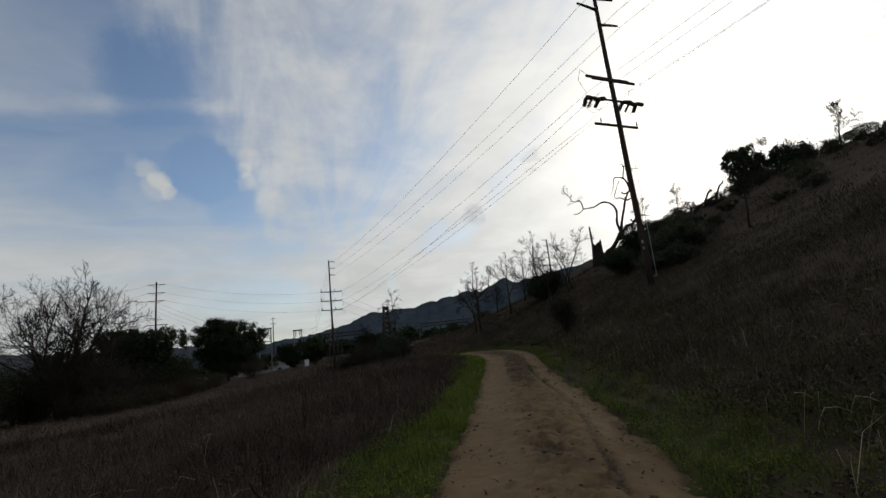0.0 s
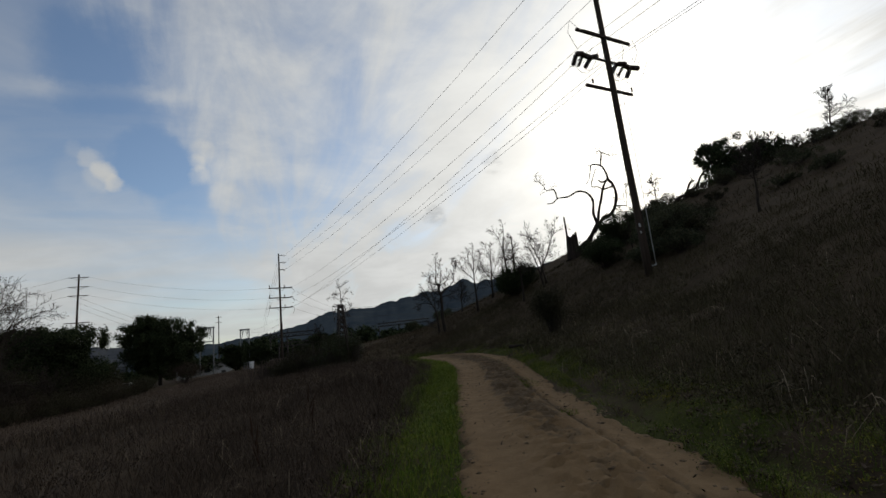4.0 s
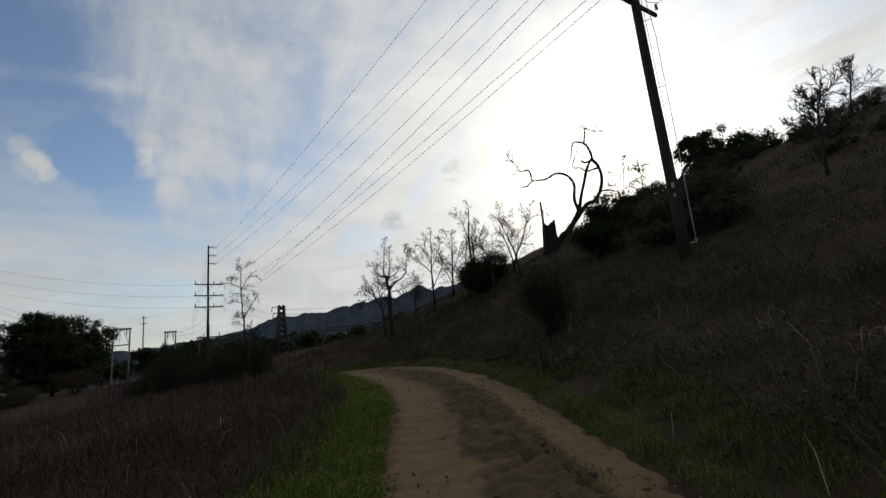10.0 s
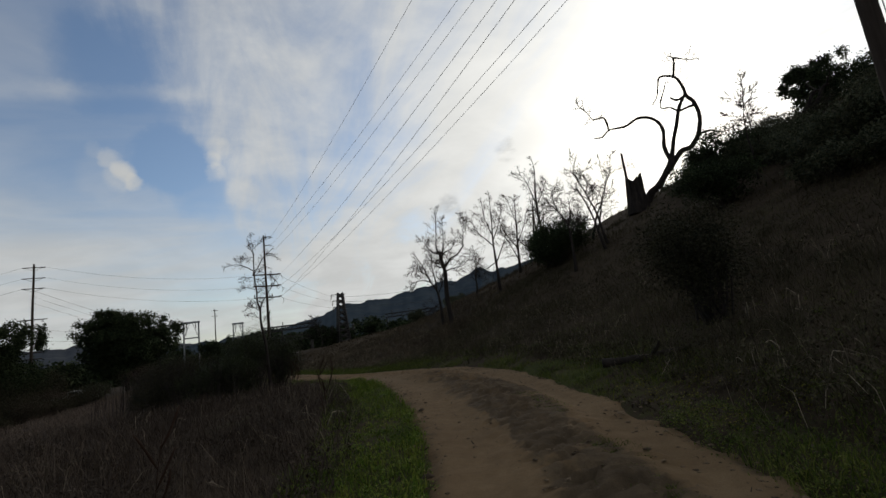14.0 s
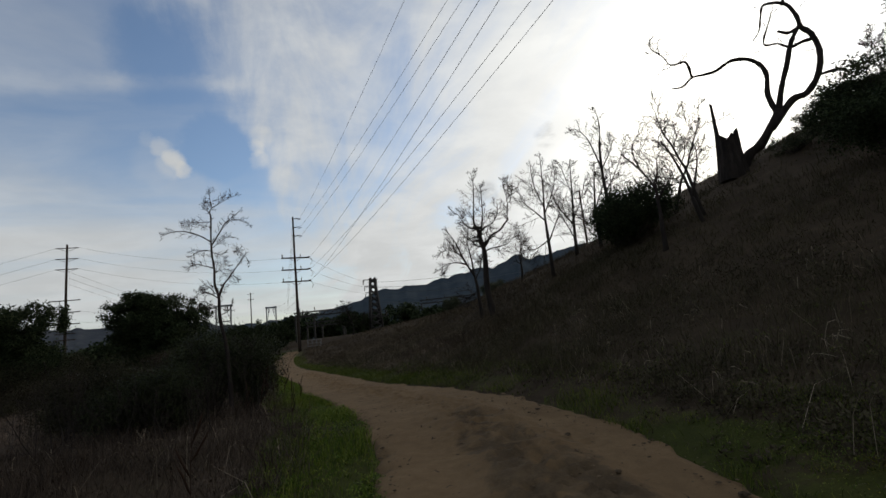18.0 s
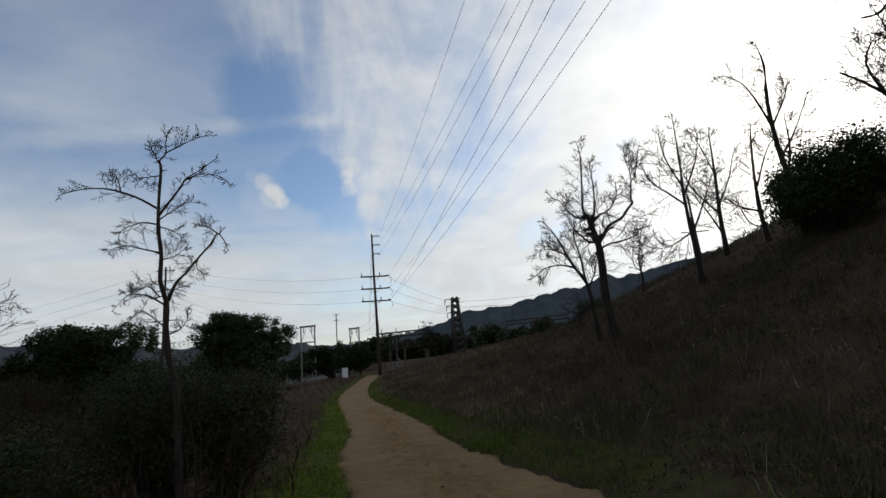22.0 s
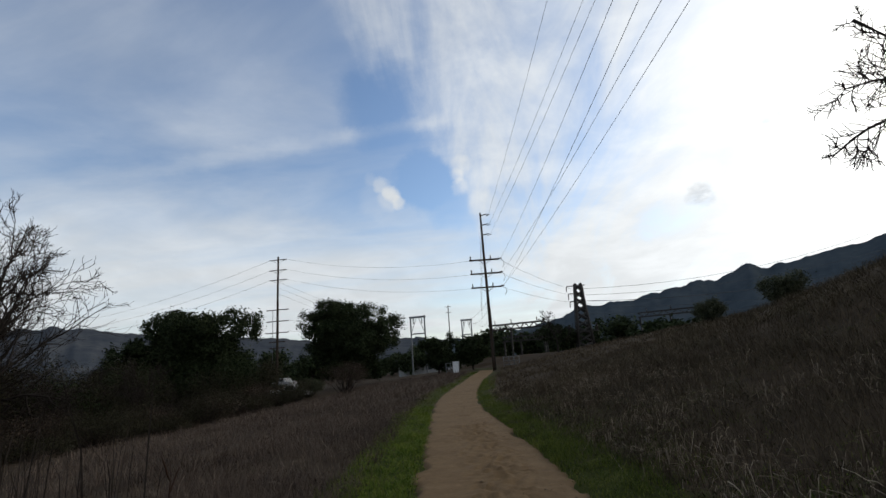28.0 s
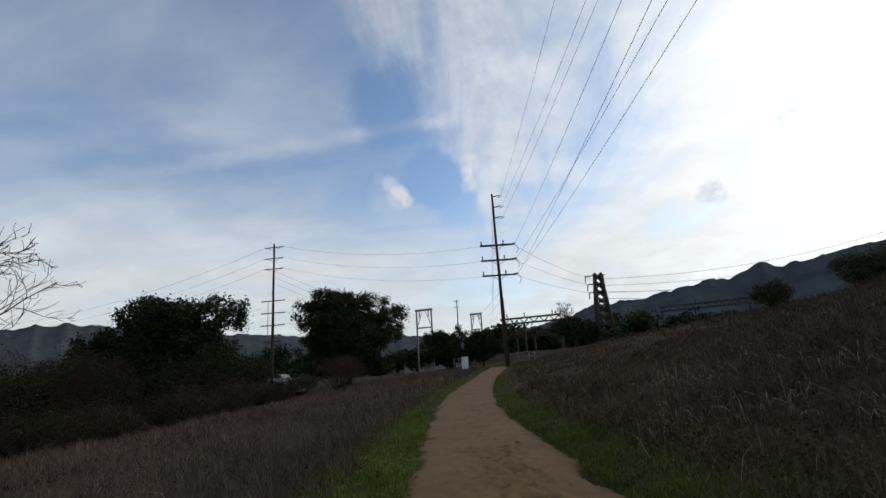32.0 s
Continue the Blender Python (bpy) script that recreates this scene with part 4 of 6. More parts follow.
# the tall bare sapling beside the trail
M_SAPLING = material("peeling_sapling_bark", [(0.020, 0.015, 0.013), (0.042, 0.032, 0.028), (0.095, 0.075, 0.066)], 7, 0.9, bump=0.8, bump_scale=26, stretch=(1, 1, 0.3), spec=0.12)
HIGH = [(0.062, 0.018, [(0.27, 0), (0.25, 0.6), (0.22, 1.16), (0.19, 1.64), (0.13, 2.0), (0.07, 2.28), (0.03, 2.64), (0.03, 2.97), (-0.06, 3.3), (-0.06, 3.68), (-0.11, 4.07), (-0.12, 4.55), (-0.11, 5.02), (-0.15, 5.15)]),
        (0.016, 0.004, [(-0.15, 5.13), (-0.05, 5.33), (-0.05, 5.55), (-0.02, 5.78), (0.05, 5.98)]), (0.013, 0.004, [(-0.07, 5.28), (0.14, 5.44), (0.35, 5.59), (0.57, 5.68)]),
        (0.009, 0.004, [(-0.15, 5.12), (-0.25, 5.36)]), (0.010, 0.004, [(-0.11, 4.91), (-0.29, 4.9), (-0.46, 4.91)])]
MIDDLE = [(0.022, 0.005, [(-0.12, 4.27), (0.02, 4.51), (0.16, 4.76), (0.23, 4.9), (0.43, 5.08), (0.66, 5.31)]), (0.012, 0.004, [(0.23, 4.9), (0.44, 5.0), (0.69, 4.98), (0.84, 4.82)]),
          (0.011, 0.004, [(-0.1, 4.22), (0.07, 4.37), (0.24, 4.5), (0.45, 4.5)]), (0.020, 0.004, [(-0.14, 4.39), (-0.41, 4.53), (-0.71, 4.6), (-0.94, 4.58), (-1.13, 4.51), (-1.28, 4.42)]),
          (0.009, 0.004, [(-0.59, 4.59), (-0.63, 4.76), (-0.69, 4.86)]), (0.014, 0.004, [(-0.12, 4.14), (-0.3, 4.16), (-0.45, 4.1), (-0.56, 4.02), (-0.59, 3.88)]),
          (0.014, 0.004, [(-0.09, 3.72), (-0.34, 3.77), (-0.46, 3.8), (-0.61, 3.76), (-0.69, 3.69)]), (0.011, 0.004, [(-0.11, 4.11), (0.05, 4.07), (0.19, 3.98), (0.26, 3.9)])]
LOW = [(0.026, 0.006, [(0.04, 3.0), (0.14, 3.27), (0.27, 3.43), (0.43, 3.67), (0.6, 3.9), (0.68, 4.06), (0.78, 3.94), (0.84, 3.78)]), (0.010, 0.004, [(0.68, 4.06), (0.56, 4.09), (0.37, 4.12)]),
       (0.009, 0.004, [(0.43, 3.67), (0.4, 3.51), (0.51, 3.39)]), (0.016, 0.004, [(0.04, 2.93), (-0.19, 3.08), (-0.31, 3.1), (-0.45, 3.08), (-0.61, 2.87)]), (0.011, 0.004, [(-0.07, 3.08), (-0.2, 3.21), (-0.34, 3.15), (-0.48, 3.11)]),
       (0.012, 0.004, [(0.01, 2.64), (-0.12, 2.78), (-0.27, 2.9), (-0.38, 2.79)]), (0.012, 0.004, [(0.06, 2.53), (0.2, 2.59), (0.29, 2.74), (0.27, 2.85)]), (0.010, 0.004, [(-0.04, 3.23), (0.12, 3.19), (0.27, 3.31)]), (0.010, 0.004, [(-0.06, 3.61), (0.1, 3.65), (0.23, 3.76)])]
grown_tree((-6.52, 13.44), 48.9, HIGH + MIDDLE + LOW, "tall thin leafless tree with spreading crooked twigs", 12, mat=M_SAPLING, name="bare_sapling", long=0.30, each=12, levels=2, thick=0.0042, depth=0.25)
GROVE = "leafless trees on the slope"
L_BARE = "leafless grey tree on the weedy slope"
PAIR_A = [(0.17, 0.09, [(0.05, 0), (0.0, 0.6), (-0.08, 1.6), (-0.02, 2.6), (-0.02, 3.36), (-0.12, 3.94), (-0.19, 4.36), (-0.29, 4.52)]),
          (0.075, 0.018, [(-0.06, 3.35), (0.15, 3.61), (0.41, 3.99), (0.85, 4.17), (1.14, 4.48), (1.32, 4.67), (1.3, 4.87), (1.41, 5.51), (1.54, 5.61), (1.76, 6.36)]), (0.022, 0.008, [(1.40, 5.5), (1.44, 5.66), (1.38, 6.16), (1.39, 6.64)]),
          (0.055, 0.014, [(-0.08, 4.2), (0.14, 4.44), (0.53, 4.6), (0.83, 5.07), (0.88, 5.6)]), (0.05, 0.012, [(-0.1, 4.1), (-0.01, 4.62), (0.09, 5.47), (0.07, 6.33), (0.05, 6.76)]), (0.055, 0.012, [(-0.29, 4.5), (-0.33, 4.82), (-0.21, 5.6), (-0.07, 6.65), (-0.13, 7.21)]),
          (0.05, 0.012, [(-0.28, 4.45), (-0.62, 4.52), (-0.95, 4.9), (-1.16, 5.32), (-1.48, 5.54)]), (0.05, 0.012, [(-0.1, 3.5), (-0.35, 3.55), (-0.61, 3.87), (-0.82, 4.18), (-0.96, 4.48)]), (0.045, 0.012, [(0.0, 3.2), (0.33, 3.33), (0.8, 3.36), (1.25, 3.47), (1.44, 3.73)])]
PAIR_B = [(0.10, 0.016, [(0.0, 0), (-0.03, 1.0), (-0.09, 1.9), (-0.19, 2.4), (-0.48, 2.9), (-0.71, 3.45), (-0.82, 3.8), (-1.05, 4.3), (-1.4, 4.85)]), (0.05, 0.012, [(-0.18, 2.4), (-0.21, 3.1), (-0.31, 3.8), (-0.34, 4.3)]),
          (0.045, 0.010, [(-0.48, 2.9), (-1.0, 3.08), (-1.58, 3.04), (-2.08, 2.75)]), (0.035, 0.010, [(0.02, 1.6), (-0.40, 1.35), (-0.84, 1.05)]), (0.035, 0.010, [(-0.7, 3.4), (-1.2, 3.7), (-1.75, 3.75)]), (0.035, 0.010, [(-0.12, 2.1), (0.2, 2.6), (0.35, 3.1)])]
grown_tree((0.5, 25.1), -13.0, PAIR_A, "leafless grey tree with a dark trunk rising from the slope", 101, GROVE, long=1.05, each=15, thick=0.010)
grown_tree((0.02, 25.2), -13.0, PAIR_B, "leafless grey tree leaning out from the slope", 102, GROVE, long=1.05, each=15, thick=0.010)
grown_tree((3.89, 26.39), -12.0, [(0.12, 0.02, [(0, 0), (-0.01, 1.65), (-0.02, 3.35), (0.09, 4.89), (0.16, 6.67)]), (0.045, 0.012, [(0, 3.0), (-0.52, 3.64), (-1.06, 4.29), (-1.23, 5.24)]), (0.045, 0.012, [(0, 1.9), (0.65, 3.19), (1.01, 3.96)]),
                                  (0.04, 0.012, [(-0.01, 3.8), (-0.37, 5.01), (-0.42, 6.11)]), (0.04, 0.012, [(-0.02, 3.4), (0.59, 4.59), (0.84, 5.57)]), (0.035, 0.010, [(0, 2.0), (-0.71, 1.61), (-1.2, 1.53)])], L_BARE, 103, GROVE, long=1.3, each=14, thick=0.011)
grown_tree((6.0, 30.0), -16.0, [(0.13, 0.02, [(0, 0), (0.06, 1.75), (0.21, 3.5), (0.38, 5.9)]), (0.05, 0.012, [(0.05, 1.9), (-0.8, 3.36), (-1.05, 4.7)]), (0.05, 0.012, [(0.02, 1.0), (-0.46, 2.26), (-0.94, 3.2)]), (0.045, 0.012, [(0.1, 2.2), (0.71, 3.36), (1.08, 4.5)]),
                                (0.035, 0.010, [(0.22, 3.7), (-0.11, 5.2), (-0.27, 5.9)])], L_BARE, 104, GROVE, long=1.3, each=14, thick=0.012)
grown_tree((7.0, 28.3), -19.0, [(0.12, 0.02, [(0, 0), (-0.05, 1.4), (0.1, 3.3), (0.35, 5.0)]), (0.05, 0.012, [(-0.05, 1.3), (-0.8, 1.75), (-1.3, 2.6)]), (0.045, 0.012, [(0.05, 2.3), (0.6, 3.6), (1.0, 4.2)]), (0.04, 0.012, [(0, 0.6), (-0.5, 1.0), (-0.75, 2.2)])], L_BARE, 115, GROVE, long=1.3, each=14, thick=0.011)
grown_tree((6.9, 25.6), -21.0, [(0.13, 0.016, [(0.14, 0), (0.09, 1.99), (0.0, 3.32), (0.04, 4.99), (0.22, 6.3), (0.15, 7.3)]), (0.05, 0.012, [(-0.01, 4.1), (-0.45, 5.87), (-1.05, 6.64)]), (0.05, 0.012, [(0.03, 2.9), (0.54, 3.64), (1.19, 4.9)]), (0.05, 0.012, [(0.1, 2.3), (0.32, 3.22), (0.37, 4.19)]),
                                (0.04, 0.010, [(0.02, 4.1), (0.53, 4.98), (0.81, 5.72)])], "tall leafless tree rising out of a dark shrub", 105, GROVE, long=1.3, each=14, thick=0.011)
grown_tree((6.89, 19.54), -29.0, [(0.10, 0.018, [(0, 0), (0.03, 1.0), (0.03, 1.91), (-0.02, 2.49), (-0.47, 3.35), (-0.99, 4.04)]), (0.05, 0.012, [(-0.01, 2.37), (0.2, 3.07), (0.25, 3.62)]), (0.04, 0.010, [(-0.39, 3.26), (-0.53, 3.96), (-0.35, 4.36)]), (0.04, 0.010, [(0.03, 1.91), (0.36, 2.34), (0.65, 2.56)])],
           "crooked leafless grey tree leaning down the slope", 106, GROVE, long=1.25, each=14, thick=0.009)
grown_tree((9.12, 21.1), -33.0, [(0.11, 0.018, [(0, 0), (-0.17, 0.9), (-0.32, 1.8), (-0.65, 2.96), (-0.97, 3.77)]), (0.06, 0.012, [(-0.2, 1.1), (0.2, 2.58), (0.18, 3.34)]), (0.04, 0.010, [(-0.32, 1.8), (-0.65, 1.85), (-0.84, 2.52)]), (0.04, 0.010, [(-0.48, 2.37), (-0.17, 2.99), (-0.11, 3.48)])],
           "crooked leafless grey tree leaning down the slope", 107, GROVE, long=1.25, each=14, thick=0.009)
bare_tree("bare_tree", (10.1, 25.6), 6.6, 0.09, 108, L_BARE, (0.0, 0.0), 8, 0.35, 0.34, group=GROVE)
bare_tree("bare_tree", (9.6, 21.9), 5.6, 0.10, 114, "leafless grey tree leaning down the slope", (-0.12, 0.0), 8, 0.4, 0.36, group=GROVE)
bare_tree("bare_tree", (2.9, 33.0), 3.4, 0.08, 109, "small leafless tree behind the rise of the slope", (0.1, 0.0), 8, 0.2, 0.5, group=GROVE)
bare_tree("bare_tree", (17.7, 6.3), 4.5, 0.08, 110, "leafless tree standing alone on the upper slope", (-0.12, 0), 10, 0.36, 0.44, group=GROVE, thick=0.015)
bare_tree("bare_tree", (34.5, 17.8), 4.4, 0.09, 111, "leafless tree near the top of the hill", (-0.06, 0), 9, 0.25, 0.44, group=GROVE, thick=0.015)
bare_tree("bare_tree", (15.6, 17.6), 6.0, 0.045, 112, "thin leafless tree standing in the brush of the slope", (0, 0), 6, 0.35, 0.26, group=GROVE, thick=0.012)
bare_tree("bare_tree", (24.6, 29.5), 4.4, 0.06, 113, "thin leafless tree near the top of the hill", (0, 0), 11, 0.35, 0.4, group=GROVE, thick=0.012)
bare_tree("bare_tree", (-46.5, 28.0), 17.0, 0.36, 120, "large spreading leafless tree in the low field", (0.0, 0), 9, 0.12, 0.46, angle=48, stems=8, lift=0.06, thick=0.024, each=10)
bare_tree("bare_tree", (-45.0, 29.5), 6.5, 0.10, 121, "grey leafless willow among dark brush", (0.1, 0), 9, 0.15, 0.5, stems=4, thick=0.011)
bare_tree("bare_tree", (-40.5, 26.0), 5.5, 0.09, 123, "grey leafless willow among dark brush", (-0.1, 0), 9, 0.15, 0.5, stems=3, thick=0.011)
for k, (x, y) in enumerate(((-44, 25), (-47, 30), (-43.5, 33), (-48.5, 37), (-45, 40), (-50, 26))):
    bare_tree("bare_willow", (x, y), 5.6 + 0.9 * math.sin(k * 2.2), 0.06, 130 + k, "leafless grey-brown willow shrub in the thicket", (0.1 * math.sin(k), 0), 7, 0.12, 0.42, stems=4, thick=0.012, group="willows in the thicket")
bare_tree("bare_tree", (-24.5, 91.0), 6.5, 0.12, 122, "small leafless tree beside the steelwork", (0, 0), 8, 0.2, 0.5, thick=0.022)

# evergreen trees and shrubs
leafy("evergreen_oak", (-50.0, 71.5), (16.5, 15, 13.2), 105000, 0.15, 201, "large round dark evergreen oak in the field", clumps=800, loose=0.026, lobes=34, base=0.02)
leafy("evergreen_oak", (-53.5, 50.5), (17, 14, 11.4), 105000, 0.15, 202, "broad dark evergreen oak in the field", clumps=800, loose=0.03, lobes=34, base=0.02)
leafy("evergreen_oak", (-60.5, 47.5), (12, 11, 8.6), 30000, 0.16, 206, "dark evergreen oak beside a larger one", clumps=320, loose=0.03, lobes=18, base=0.02)
leafy("evergreen_oak", (-73.0, 60.0), (13, 11, 7.8), 9000, 0.30, 208, "dark evergreen oak at the field's edge", clumps=320, loose=0.03, lobes=18, base=0.02)
leafy("round_tree", (-40.2, 80.5), (7.0, 6.6, 6.2), 18000, 0.15, 203, "small round dark tree near the end of the track", clumps=300, loose=0.035, lobes=16, base=0.05)
leafy("round_tree", (-36.6, 85.0), (6.6, 6.4, 5.6), 18000, 0.15, 204, "small round dark tree near the end of the track", clumps=300, loose=0.035, lobes=16, base=0.05)
leafy("round_tree", (-25.0, 96.0), (8.0, 6.4, 4.6), 7000, 0.2, 209, "dark tree beside the steelwork", clumps=130, loose=0.05, lobes=5, base=0.04)
leafy("hill_tree", (40.0, 39.5), (9.5, 8, 9.4), 26000, 0.125, 205, "dark leafy tree on the brow of the hill", clumps=200, loose=0.03, lobes=16, base=0.04)
leafy("hill_tree", (49.8, 43.2), (4.6, 4.2, 12.6), 12000, 0.125, 207, "narrow dark leafy tree on the brow of the hill", clumps=50, loose=0.05, lobes=4, base=0.06)
SCRUB = "shrubs on the slope"


def shrub(at, size, n, leaf, seed, label, mat=None, slim=0.5, clumps=120, group=SCRUB, name="hill_shrub", loose=0.075):
    return leafy(name, at, size, n, leaf, seed, label, "shrub", mat or M_LEAF, False, clumps, loose, 6, group, 0.01, slim)


shrub((7.2, 23.8), (4.2, 3.8, 2.8), 34000, 0.05, 219, "dense dark evergreen shrub among the bare trees", clumps=260)
shrub((5.2, 5.5), (2.3, 2.3, 2.5), 22000, 0.032, 211, "dark olive bushy shrub on the slope above the track", M_BUSH, 0.35, 170)
shrub((12.6, 16.0), (4.6, 4.6, 2.3), 14000, 0.05, 212, "large dark toyon bush on the steep slope")
shrub((17.0, 21.5), (6.0, 5.0, 2.5), 16000, 0.055, 213, "large dark toyon bush on the steep slope")
shrub((15.6, 10.0), (4.6, 4.2, 2.6), 9000, 0.055, 214, "low olive shrub behind the power pole", M_SAGE, 0.35)
shrub((20.6, 25.2), (4.4, 4, 1.5), 9000, 0.055, 215, "dark shrub at the foot of the dead oak")
shrub((-3.4, 60.0), (2.6, 2.6, 1.9), 10000, 0.06, 216, "rounded olive-brown shrub on the far slope", M_SAGE)
shrub((1.6, 61.5), (4.0, 3.6, 2.5), 15000, 0.065, 217, "rounded olive-brown shrub on the far slope", M_SAGE)
for k in range(12):
    # thick brush on the steep part between the pole and the dead oak
    a = k / 11
    # two in three take the paler scrub leaves, a colour lift for veiling glare
    shrub((20.5 - 7.0 * a + 1.2 * math.sin(k * 2.3), 23.5 - 15.5 * a + 1.0 * math.cos(k * 1.9)), (4.0 + math.sin(k), 3.6, 1.6 + 0.4 * math.sin(k * 1.7)), 6500, 0.06, 520 + k, "olive-brown dense brush on the steep slope", M_SAGE if k % 3 else M_BUSH, 0.4, 90)
for k in range(26):
    # low chaparral towards the hill's brow
    a = (k * 0.618) % 1.0
    u = 16 + 30 * ((k * 0.37) % 1.0)
    shrub((u + 2 * math.sin(k), -16 + 52 * a), (3.0 + math.sin(k * 1.7), 3.2, 0.95 + 0.3 * math.sin(k * 2.9)), 2600, 0.06, 560 + k, "low grey-brown chaparral shrub on the upper slope", M_SAGE if k % 2 else M_BUSH, 0.3, 60)
for k in range(34):
    # a fringe of brush along the brow of the hill
    a = k / 33
    shrub((22.5 + 17 * a + 1.6 * math.sin(k * 2.3), 30.5 - 16 * a + 1.8 * math.cos(k * 1.7)), (2.4 + 0.8 * math.sin(k * 1.3), 2.4, 1.15 + 0.45 * math.sin(k * 2.9)), 2600, 0.05, 600 + k, "low dark brush fringing the brow of the hill", M_BUSH if k % 3 else M_SAGE, 0.3, 60)
leafy("hill_tree", (43.5, 36.6), (6.5, 6, 6.2), 7000, 0.16, 640, "dark leafy tree on the brow of the hill", clumps=80, loose=0.05, lobes=6, base=0.04)
shrub((-7.45, 14.4), (2.6, 2.8, 2.35), 46000, 0.026, 220, "dense dark green bush around the bare sapling", M_WILLOW, 0.26, 200, "", "trail_shrub", 0.075)
shrub((-8.9, 12.9), (3.0, 2.6, 1.95), 42000, 0.026, 221, "dark tangled bush beside the track", M_BUSH, 0.26, 180, "", "trail_shrub", 0.08)
shrub((-7.9, 11.7), (1.9, 1.8, 1.2), 14000, 0.026, 225, "low dark bush beside the bare sapling", M_WILLOW, 0.26, 90, "", "trail_shrub", 0.09)
shrub((-6.95, 12.2), (2.0, 1.8, 1.6), 28000, 0.024, 227, "dense dark bush beside the bare sapling", M_WILLOW, 0.26, 120, "", "trail_shrub", 0.08)
shrub((-6.35, 14.75), (1.7, 1.7, 2.1), 28000, 0.026, 228, "dark leafy bush behind the bare sapling", M_WILLOW, 0.28, 100, "", "trail_shrub", 0.09)
for k, (x, y) in enumerate(((-6.0, 11.7), (-6.5, 12.9), (-7.3, 13.4), (-6.0, 14.3), (-5.6, 13.2), (-8.3, 11.6), (-7.0, 10.9), (-7.7, 10.5), (-6.5, 11.1), (-5.7, 11.1), (-8.6, 10.9), (-6.9, 11.7))):
    bare_tree("bare_shrub", (x, y), 1.7 + 0.5 * math.sin(k * 2.1), 0.012, 140 + k, "grey leafless shoots among the dark bushes", (0.1 * math.sin(k), 0.05), 4, 0.3, 0.32, stems=5, thick=0.0035, each=4, group="bare shoots by the track")
shrub((-10.6, 14.6), (2.8, 2.8, 1.3), 24000, 0.035, 224, "dark tangled bush beyond the track's verge", M_BUSH, 0.26, 130, "", "trail_shrub", 0.09)
shrub((-38.5, 57.0), (7.4, 6.6, 3.6), 22000, 0.07, 222, "rounded brown shrub in the low field", M_DRY, 0.02, 170, "", "field_shrub")
shrub((-44.6, 54.6), (4.4, 3.4, 1.5), 5000, 0.07, 226, "low brown brush in front of a parked truck", M_BUSH, 0.25, 90, "", "field_shrub")
shrub((-46.5, 59.5), (5.0, 4.6, 2.4), 7000, 0.08, 223, "rounded olive shrub in the low field", M_SAGE, 0.3, 100, "", "field_shrub")
for k in range(26):
    # a belt of brush along the far side of the field, low in front
    a = k / 25
    shrub((-40.0 - 5 * a + 1.8 * math.sin(k * 2.1), 24 + 31 * a + 1.5 * math.cos(k * 1.7)), (5.4, 4.6, 2.0 + 0.7 * math.sin(k * 1.3)), 5200, 0.075, 300 + k,
          "low olive-brown brush along the field's edge", M_BUSH if k % 3 else M_DRY, 0.2, 80, "brush along the field", "field_brush", 0.13)
for k in range(30):
    a = k / 29
    shrub((-46.5 - 4 * a - 5 * (k % 2) + 1.5 * math.sin(k * 2.7), 16 + 40 * a + 1.5 * math.cos(k * 1.1)), (7.5, 6.5, 6.4 - 1.8 * a + 0.8 * math.sin(k * 1.9)), 8000, 0.10, 330 + k,
          "tall dark tangled thicket beyond the field", M_BUSH if k % 3 else M_LEAF, 0.3, 100, "thicket along the field", "thicket", 0.10)
for k in range(16):
    a = k / 15
    shrub((-50 - 26 * a + 2 * math.sin(k * 2.6), 20 - 36 * a + 3 * math.sin(k * 1.9)), (9, 8, 4.2 + 1.2 * math.sin(k * 1.3)), 3200, 0.16, 360 + k, "dark thicket beyond the field", M_BUSH, 0.4, 70, "thickets beyond the field", "thicket", 0.1)
for k in range(64):
    a = (k % 32) / 31
    leafy("valley_tree", (-150 + 145 * a + 4 * math.sin(k * 3.3) - 12 * (k // 32), 104 + 16 * math.sin(k * 1.9) + 34 * a + 30 * (k // 32)), (14, 12, 5.0 + 2.2 * math.sin(k * 2.3) + 1.5 * math.sin(k * 0.7) + 1.5 * (k // 32)), 2200, 0.5, 400 + k,
          "dark trees far across the valley floor", "tree", M_LEAF, True, 60, 0.08, 5, "valley trees", 0.01)


def dead_branch(at, seed, turn, label):
    r = np.random.default_rng(seed)
    ob = thing("dead_branch", (at[0], at[1], ground_at(*at) - 0.1), label, "branch", "dead branches", turn)
    line = softened([Vector((0, 0, 0)), Vector((0.7, 0, 0.9)), Vector((1.3, 0.1, 1.1)), Vector((1.9, 0, 2.2)), Vector((2.3, 0, 2.3))], 4)
    part("limb", Tubes().add(line, [0.20 - 0.13 * i / (len(line) - 1) for i in range(len(line))], 7).mesh("limb", M_BURNT), ob)
    for k in range(4):
        p, d = along(line, 0.3 + 0.2 * k)
        b = bough(r, p, (d.z, r.normal(0, 0.4), d.x * 0.6), 1.0 + r.random(), 5, 0.25, 0.1)
        part("twig", Tubes().add(b, [0.06 - 0.009 * i for i in range(6)], 5).mesh("twig", M_BURNT), ob)


